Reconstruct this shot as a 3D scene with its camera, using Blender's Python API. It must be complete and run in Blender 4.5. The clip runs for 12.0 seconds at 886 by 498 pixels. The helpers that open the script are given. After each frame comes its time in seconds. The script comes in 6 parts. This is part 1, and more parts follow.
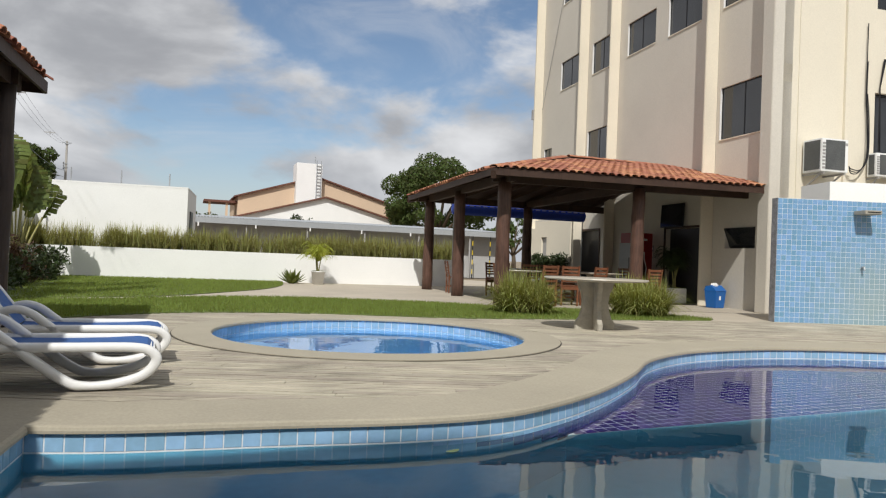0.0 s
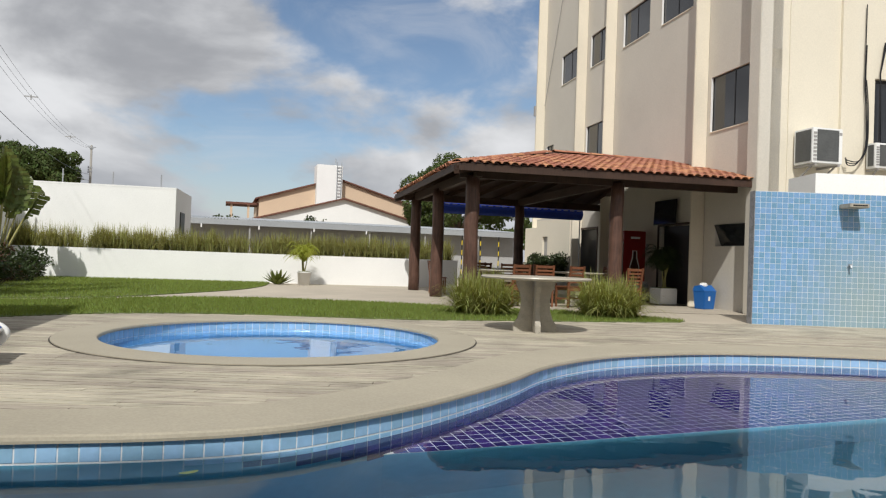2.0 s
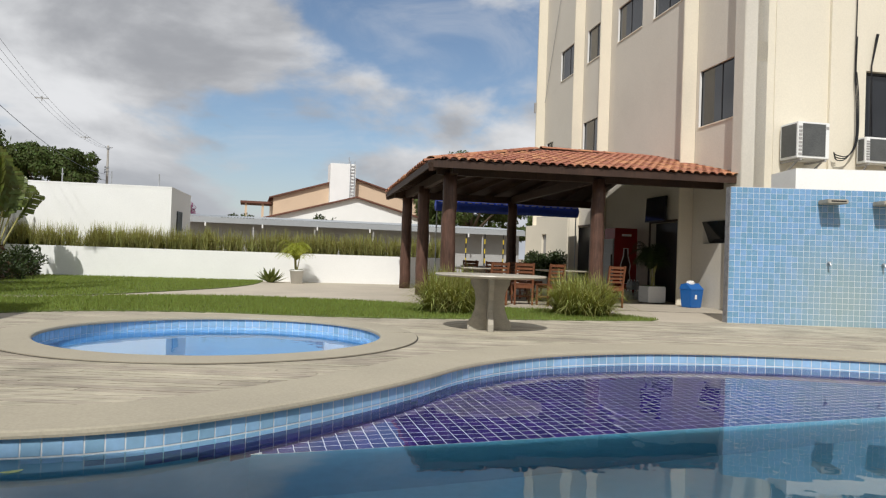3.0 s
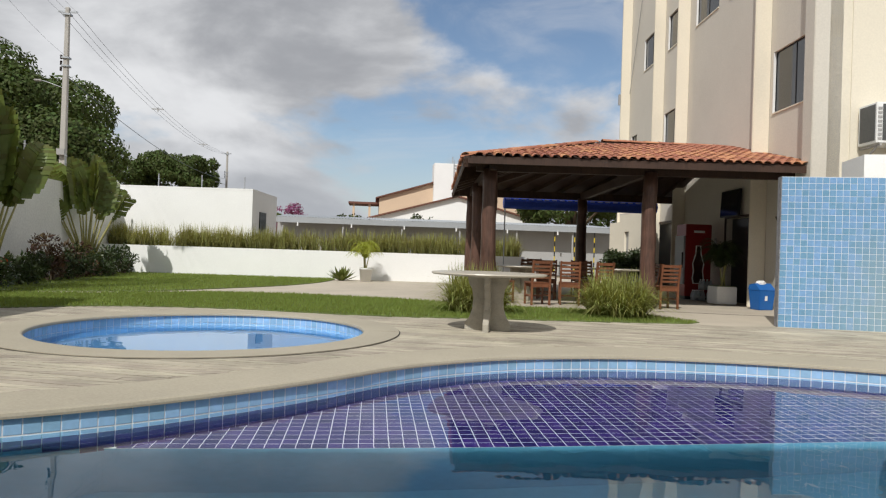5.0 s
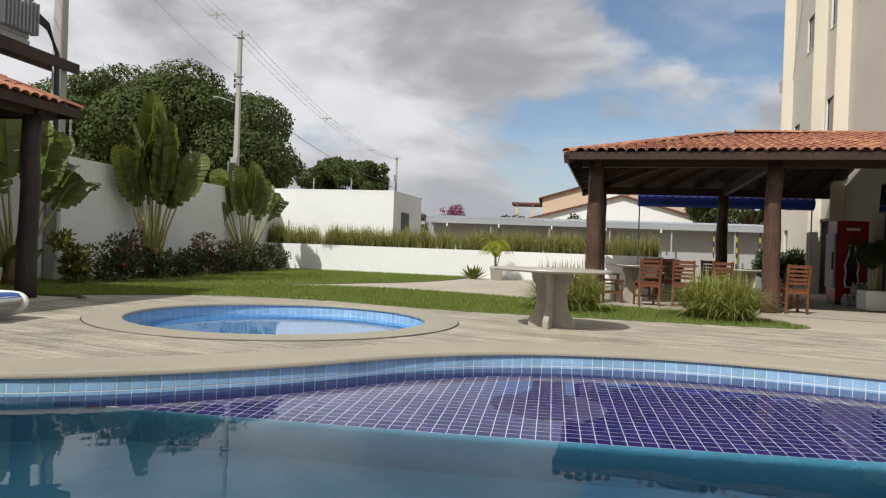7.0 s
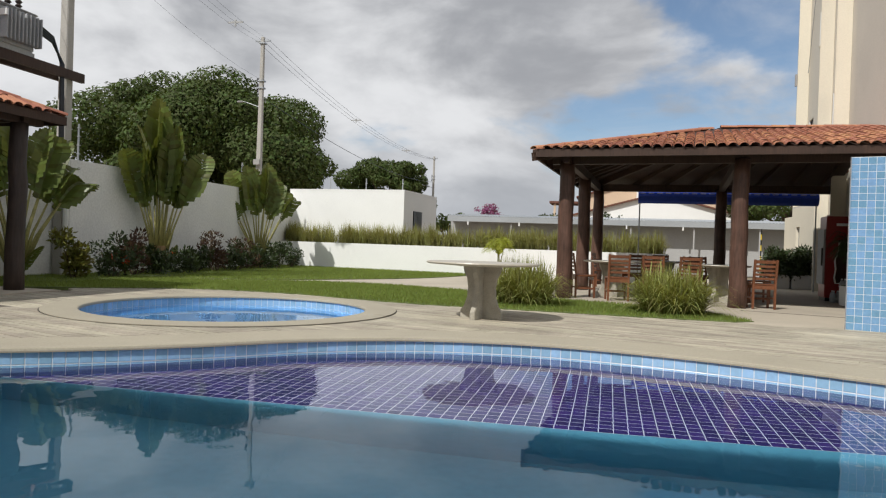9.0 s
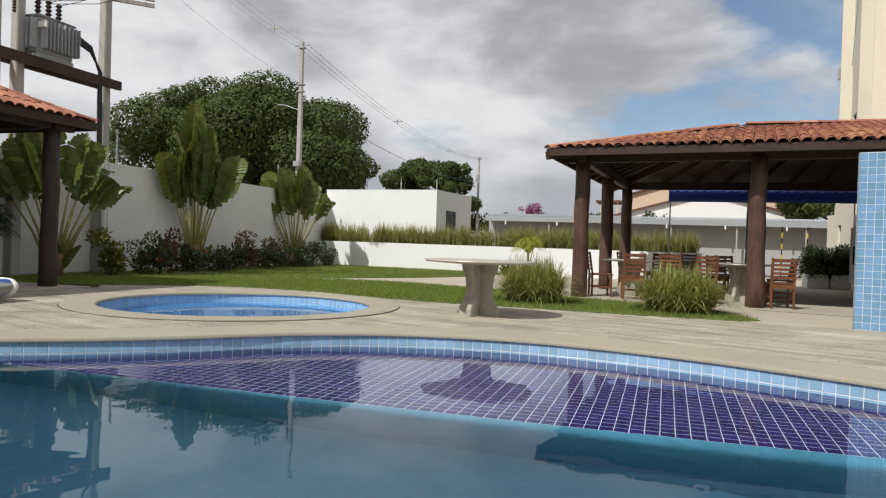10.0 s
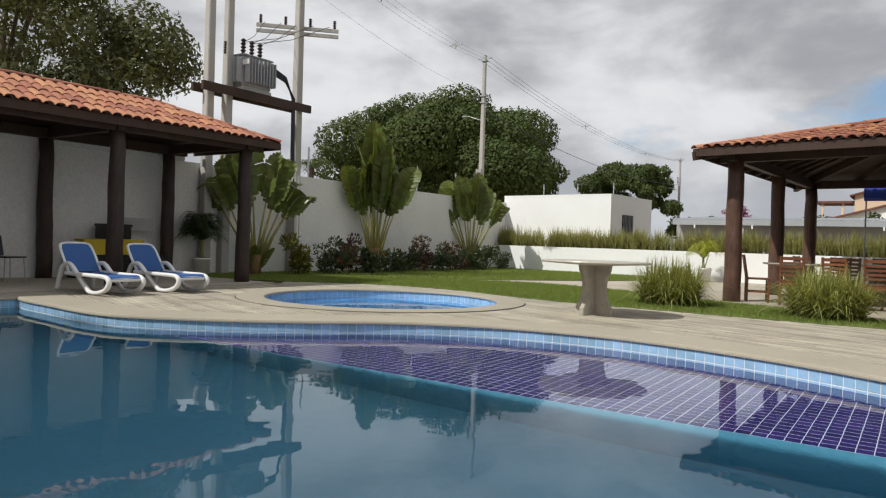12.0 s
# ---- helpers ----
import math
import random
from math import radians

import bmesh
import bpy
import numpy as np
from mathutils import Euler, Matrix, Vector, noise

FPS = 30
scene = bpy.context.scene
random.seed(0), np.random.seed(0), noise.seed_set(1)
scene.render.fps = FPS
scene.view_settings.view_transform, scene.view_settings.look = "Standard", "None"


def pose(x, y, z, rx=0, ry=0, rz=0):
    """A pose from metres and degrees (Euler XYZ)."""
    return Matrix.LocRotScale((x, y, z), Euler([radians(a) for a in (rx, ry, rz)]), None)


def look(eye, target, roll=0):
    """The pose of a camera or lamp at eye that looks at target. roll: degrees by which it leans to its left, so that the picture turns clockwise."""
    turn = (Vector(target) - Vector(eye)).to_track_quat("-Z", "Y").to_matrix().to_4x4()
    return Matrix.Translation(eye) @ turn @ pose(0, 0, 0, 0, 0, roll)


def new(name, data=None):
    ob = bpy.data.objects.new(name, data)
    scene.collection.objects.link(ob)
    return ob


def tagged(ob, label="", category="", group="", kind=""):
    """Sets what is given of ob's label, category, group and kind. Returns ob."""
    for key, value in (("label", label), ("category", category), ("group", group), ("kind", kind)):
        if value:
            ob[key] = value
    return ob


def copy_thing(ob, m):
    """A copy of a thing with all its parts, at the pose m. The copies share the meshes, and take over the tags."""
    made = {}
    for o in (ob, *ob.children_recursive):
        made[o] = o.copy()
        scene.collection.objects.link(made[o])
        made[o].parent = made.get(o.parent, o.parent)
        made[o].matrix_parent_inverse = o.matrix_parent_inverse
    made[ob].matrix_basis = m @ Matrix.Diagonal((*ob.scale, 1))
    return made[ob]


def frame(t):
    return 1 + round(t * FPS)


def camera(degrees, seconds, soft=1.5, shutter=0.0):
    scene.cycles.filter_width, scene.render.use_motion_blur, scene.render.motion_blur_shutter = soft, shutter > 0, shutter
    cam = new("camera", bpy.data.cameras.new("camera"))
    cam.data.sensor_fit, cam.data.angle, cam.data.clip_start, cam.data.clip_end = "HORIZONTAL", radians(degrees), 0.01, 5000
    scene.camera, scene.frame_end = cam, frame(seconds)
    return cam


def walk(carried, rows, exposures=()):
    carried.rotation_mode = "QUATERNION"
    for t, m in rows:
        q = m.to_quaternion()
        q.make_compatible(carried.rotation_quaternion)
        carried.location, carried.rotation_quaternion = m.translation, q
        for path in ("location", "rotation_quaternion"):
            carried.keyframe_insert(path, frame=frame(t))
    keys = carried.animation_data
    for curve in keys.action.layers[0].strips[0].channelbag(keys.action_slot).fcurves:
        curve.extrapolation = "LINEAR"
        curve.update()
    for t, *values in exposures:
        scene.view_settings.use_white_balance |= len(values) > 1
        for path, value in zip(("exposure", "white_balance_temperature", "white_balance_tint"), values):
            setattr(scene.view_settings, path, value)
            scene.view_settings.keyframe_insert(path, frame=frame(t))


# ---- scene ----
cam = camera(64.82, 12.0, soft=1.2)
PATH = [
    (0, (0.267, -0.012, 0.963), (0.969, 1.861, 0.99), 2.23),
    (0.5, (0.654, 0.076, 0.959), (1.329, 1.959, 0.986), 2.21),
    (1, (1.088, 0.104, 0.955), (1.753, 1.99, 0.982), 2.2),
    (1.5, (1.472, 0.101, 0.956), (2.125, 1.991, 0.984), 2.16),
    (2, (1.878, 0.043, 0.962), (2.48, 1.95, 0.99), 2.03),
    (2.5, (2.366, -0.081, 0.963), (2.908, 1.844, 0.987), 2.03),
    (3, (2.825, -0.136, 0.985), (3.363, 1.79, 1.006), 1.95),
    (5, (4.508, -0.202, 1.02), (4.706, 1.788, 1.027), 1.83),
    (5.5, (4.916, -0.255, 1.01), (5.01, 1.742, 1.016), 2.0),
    (6, (5.285, -0.288, 1.017), (5.185, 1.71, 1.016), 1.97),
    (6.5, (5.635, -0.255, 1.005), (5.4, 1.732, 1.001), 2.07),
    (8.5, (7.286, -0.413, 0.977), (6.875, 1.544, 0.965), 1.94),
    (9, (7.679, -0.408, 0.976), (7.216, 1.538, 0.964), 1.96),
    (9.5, (8.026, -0.414, 0.98), (7.48, 1.51, 0.967), 1.85),
    (10, (8.449, -0.391, 0.976), (7.84, 1.514, 0.959), 1.89),
    (10.5, (8.808, -0.327, 0.958), (8.137, 1.557, 0.941), 1.85),
    (11, (9.183, -0.356, 0.946), (8.338, 1.457, 0.929), 1.76),
    (11.5, (9.519, -0.418, 0.945), (8.519, 1.313, 0.928), 1.75),
    (12, (9.869, -0.467, 0.952), (8.731, 1.177, 0.933), 1.86),
]
walk(cam, [(t, look(eye, target, roll)) for t, eye, target, roll in PATH])

# ---- light ----
SUN = Vector((-0.30, -0.60, 0.74)).normalized()
world = bpy.data.worlds.new("sky_world")
scene.world = world
world.use_nodes = True
scene.view_settings.exposure = 0.0


def build_sky():
    nt = world.node_tree
    nt.nodes.clear()
    N, L = nt.nodes.new, nt.links.new
    out, bg = N("ShaderNodeOutputWorld"), N("ShaderNodeBackground")
    sky = N("ShaderNodeTexSky")
    sky.sky_type, sky.sun_disc = "NISHITA", False
    sky.sun_elevation = math.asin(SUN.z)
    sky.sun_rotation = math.atan2(SUN.x, SUN.y)
    sky.air_density, sky.dust_density, sky.ozone_density = 1.0, 0.6, 1.6
    tc, sep = N("ShaderNodeTexCoord"), N("ShaderNodeSeparateXYZ")
    L(tc.outputs["Generated"], sep.inputs[0])
    h = N("ShaderNodeMath"); h.operation = "MAXIMUM"; h.inputs[1].default_value = 0.0
    L(sep.outputs["Z"], h.inputs[0])
    # cloud space: directions, squeezed so that clouds are wider than tall
    div = N("ShaderNodeMapping"); div.inputs["Scale"].default_value = (1.0, 1.0, 2.1)
    L(tc.outputs["Generated"], div.inputs["Vector"])
    def fbm(scale, detail, rough, offset, dist=0.0):
        mp = N("ShaderNodeMapping"); mp.inputs["Location"].default_value = offset
        L(div.outputs[0], mp.inputs["Vector"])
        t = N("ShaderNodeTexNoise")
        t.inputs["Scale"].default_value, t.inputs["Detail"].default_value = scale, detail
        t.inputs["Roughness"].default_value, t.inputs["Distortion"].default_value = rough, dist
        L(mp.outputs[0], t.inputs["Vector"])
        return t.outputs[0]
    def ramp(src, a, b, ca=(0, 0, 0, 1), cb=(1, 1, 1, 1)):
        r = N("ShaderNodeValToRGB"); r.color_ramp.interpolation = "EASE"
        r.color_ramp.elements[0].position, r.color_ramp.elements[1].position = a, b
        r.color_ramp.elements[0].color, r.color_ramp.elements[1].color = ca, cb
        L(src, r.inputs[0]); return r.outputs[0]
    # the clearing towards the north-east
    dot = N("ShaderNodeVectorMath"); dot.operation = "DOT_PRODUCT"; dot.inputs[1].default_value = CLEAR
    L(tc.outputs["Generated"], dot.inputs[0])
    clear = N("ShaderNodeMapRange"); clear.interpolation_type = "SMOOTHSTEP"
    clear.inputs[1].default_value, clear.inputs[2].default_value, clear.inputs[3].default_value, clear.inputs[4].default_value = 0.90, 0.992, 0.10, -0.05
    L(dot.outputs["Value"], clear.inputs[0])
    dens = N("ShaderNodeMath"); dens.operation = "ADD"
    L(fbm(2.5, 9, 0.53, CLOUD_AT, 0.15), dens.inputs[0]); L(clear.outputs[0], dens.inputs[1])
    low = N("ShaderNodeMapRange"); low.inputs[1].default_value, low.inputs[2].default_value = 0.05, 0.34
    low.inputs[3].default_value, low.inputs[4].default_value = 0.085, 0.0
    L(h.outputs[0], low.inputs[0])
    full = N("ShaderNodeMath"); full.operation = "ADD"
    L(dens.outputs[0], full.inputs[0]); L(low.outputs[0], full.inputs[1])
    cover = ramp(full.outputs[0], 0.45, 0.54)
    thin = ramp(fbm(4.5, 6, 0.62, (4.0, 1.0, 2.0), 0.8), 0.42, 0.72)
    body = fbm(4.0, 7, 0.52, (1.3, 5.2, 0.4), 0.2)
    tone = N("ShaderNodeValToRGB"); tone.color_ramp.interpolation = "EASE"
    e = tone.color_ramp.elements
    e[0].position, e[0].color = 0.34, (0.38, 0.392, 0.42, 1)
    e[1].position, e[1].color = 0.66, (0.82, 0.83, 0.85, 1)
    L(body, tone.inputs[0])
    skys = N("ShaderNodeVectorMath"); skys.operation = "SCALE"; skys.inputs["Scale"].default_value = 0.105
    L(sky.outputs[0], skys.inputs[0])
    wisp = N("ShaderNodeMix"); wisp.data_type = "RGBA"
    wf = N("ShaderNodeMath"); wf.operation = "MULTIPLY"; wf.inputs[1].default_value = 0.34
    L(thin, wf.inputs[0]); L(wf.outputs[0], wisp.inputs["Factor"])
    L(skys.outputs[0], wisp.inputs[6]); wisp.inputs[7].default_value = (0.68, 0.70, 0.74, 1)
    mix = N("ShaderNodeMix"); mix.data_type = "RGBA"
    L(cover, mix.inputs["Factor"]); L(wisp.outputs[2], mix.inputs[6]); L(tone.outputs[0], mix.inputs[7])
    # haze towards the horizon
    hz = N("ShaderNodeMapRange"); hz.inputs[1].default_value, hz.inputs[2].default_value = 0.0, 0.16
    hz.inputs[3].default_value, hz.inputs[4].default_value = 0.75, 0.0
    L(h.outputs[0], hz.inputs[0])
    haze = N("ShaderNodeMix"); haze.data_type = "RGBA"
    L(hz.outputs[0], haze.inputs["Factor"]); L(mix.outputs[2], haze.inputs[6]); haze.inputs[7].default_value = (0.50, 0.53, 0.575, 1)
    L(haze.outputs[2], bg.inputs["Color"]); bg.inputs["Strength"].default_value = SKY
    L(bg.outputs[0], out.inputs[0])


SKY, CLOUD_AT, CLEAR = 0.95, (2.1, 0.7, 0.0), (0.22, 0.92, 0.33)
build_sky()
sun_data = bpy.data.lights.new("sun", "SUN")
sun_data.energy, sun_data.angle, sun_data.color = 3.6, radians(0.6), (0.985, 0.96, 0.90)
sun = new("sun", sun_data)
sun.matrix_world = look((0, 0, 0), -SUN)


# ---- materials ----
def mat(name, base, rough=0.7, var=0.15, scale=1.2, fine=45.0, bump=0.15, metal=0.0, rnd=0.0, spec=0.4, warm=0.0, stretch=(1, 1, 1), turn=0.0, island=False):
    m = bpy.data.materials.new(name)
    m.use_nodes = True
    nt = m.node_tree
    N, L = nt.nodes.new, nt.links.new
    b = nt.nodes["Principled BSDF"]
    geo, mp = N("ShaderNodeNewGeometry"), N("ShaderNodeMapping")
    mp.inputs["Scale"].default_value, mp.inputs["Rotation"].default_value = stretch, (0, 0, radians(turn))
    L(geo.outputs["Position"], mp.inputs["Vector"])
    big, small = N("ShaderNodeTexNoise"), N("ShaderNodeTexNoise")
    big.inputs["Scale"].default_value, big.inputs["Detail"].default_value, big.inputs["Roughness"].default_value = scale, 5, 0.6
    small.inputs["Scale"].default_value, small.inputs["Detail"].default_value = fine, 3
    L(geo.outputs["Position"], big.inputs["Vector"]); L(mp.outputs[0], small.inputs["Vector"])
    add = N("ShaderNodeMath"); add.operation = "ADD"
    L(big.outputs[0], add.inputs[0]); L(small.outputs[0], add.inputs[1])
    rng = N("ShaderNodeMapRange")
    rng.inputs[1].default_value, rng.inputs[2].default_value = 0.65, 1.35
    rng.inputs[3].default_value, rng.inputs[4].default_value = 1 - var, 1 + var
    rng.clamp = False
    L(add.outputs[0], rng.inputs[0])
    last = rng.outputs[0]
    hsv = N("ShaderNodeHueSaturation"); hsv.inputs["Color"].default_value = (*base, 1)
    if rnd:
        pick = geo.outputs["Random Per Island"] if island else N("ShaderNodeObjectInfo").outputs["Random"]
        r2 = N("ShaderNodeMapRange"); r2.inputs[3].default_value, r2.inputs[4].default_value = 1 - rnd, 1 + rnd
        L(pick, r2.inputs[0])
        mul = N("ShaderNodeMath"); mul.operation = "MULTIPLY"
        L(last, mul.inputs[0]); L(r2.outputs[0], mul.inputs[1]); last = mul.outputs[0]
        r3 = N("ShaderNodeMapRange"); r3.inputs[3].default_value, r3.inputs[4].default_value = 0.5 - warm, 0.5 + warm
        L(pick, r3.inputs[0]); L(r3.outputs[0], hsv.inputs["Hue"])
    L(last, hsv.inputs["Value"])
    L(hsv.outputs[0], b.inputs["Base Color"])
    b.inputs["Roughness"].default_value, b.inputs["Metallic"].default_value = rough, metal
    b.inputs["Specular IOR Level"].default_value = spec
    if bump:
        bp = N("ShaderNodeBump"); bp.inputs["Strength"].default_value, bp.inputs["Distance"].default_value = bump, 0.01
        L(small.outputs[0], bp.inputs["Height"]); L(bp.outputs[0], b.inputs["Normal"])
    return m


def leaf_mat(name, base, rnd=0.35, warm=0.03, thin=0.3, rough=0.5):
    m = mat(name, base, rough=rough, var=0.25, scale=0.8, fine=9, bump=0, rnd=rnd, warm=warm, spec=0.35, island=True)
    nt = m.node_tree
    b, out = nt.nodes["Principled BSDF"], nt.nodes["Material Output"]
    tr, mx = nt.nodes.new("ShaderNodeBsdfTranslucent"), nt.nodes.new("ShaderNodeMixShader")
    tr.inputs[0].default_value = (base[0] * 1.6, base[1] * 1.5, base[2] * 0.7, 1)
    mx.inputs[0].default_value = thin
    nt.links.new(b.outputs[0], mx.inputs[1]); nt.links.new(tr.outputs[0], mx.inputs[2]); nt.links.new(mx.outputs[0], out.inputs[0])
    return m


def glass_mat(name, color, rough, ior, ripple=0.0, size=3.0):
    m = bpy.data.materials.new(name)
    m.use_nodes = True
    nt = m.node_tree
    nt.nodes.remove(nt.nodes["Principled BSDF"])
    g = nt.nodes.new("ShaderNodeBsdfGlass")
    g.inputs["Color"].default_value, g.inputs["Roughness"].default_value, g.inputs["IOR"].default_value = (*color, 1), rough, ior
    nt.links.new(g.outputs[0], nt.nodes["Material Output"].inputs[0])
    if ripple:
        geo = nt.nodes.new("ShaderNodeNewGeometry")
        t, b = nt.nodes.new("ShaderNodeTexNoise"), nt.nodes.new("ShaderNodeBump")
        t.inputs["Scale"].default_value, t.inputs["Detail"].default_value = size, 2
        b.inputs["Strength"].default_value, b.inputs["Distance"].default_value = 1.0, ripple
        nt.links.new(geo.outputs["Position"], t.inputs["Vector"]); nt.links.new(t.outputs[0], b.inputs["Height"]); nt.links.new(b.outputs[0], g.inputs["Normal"])
    return m


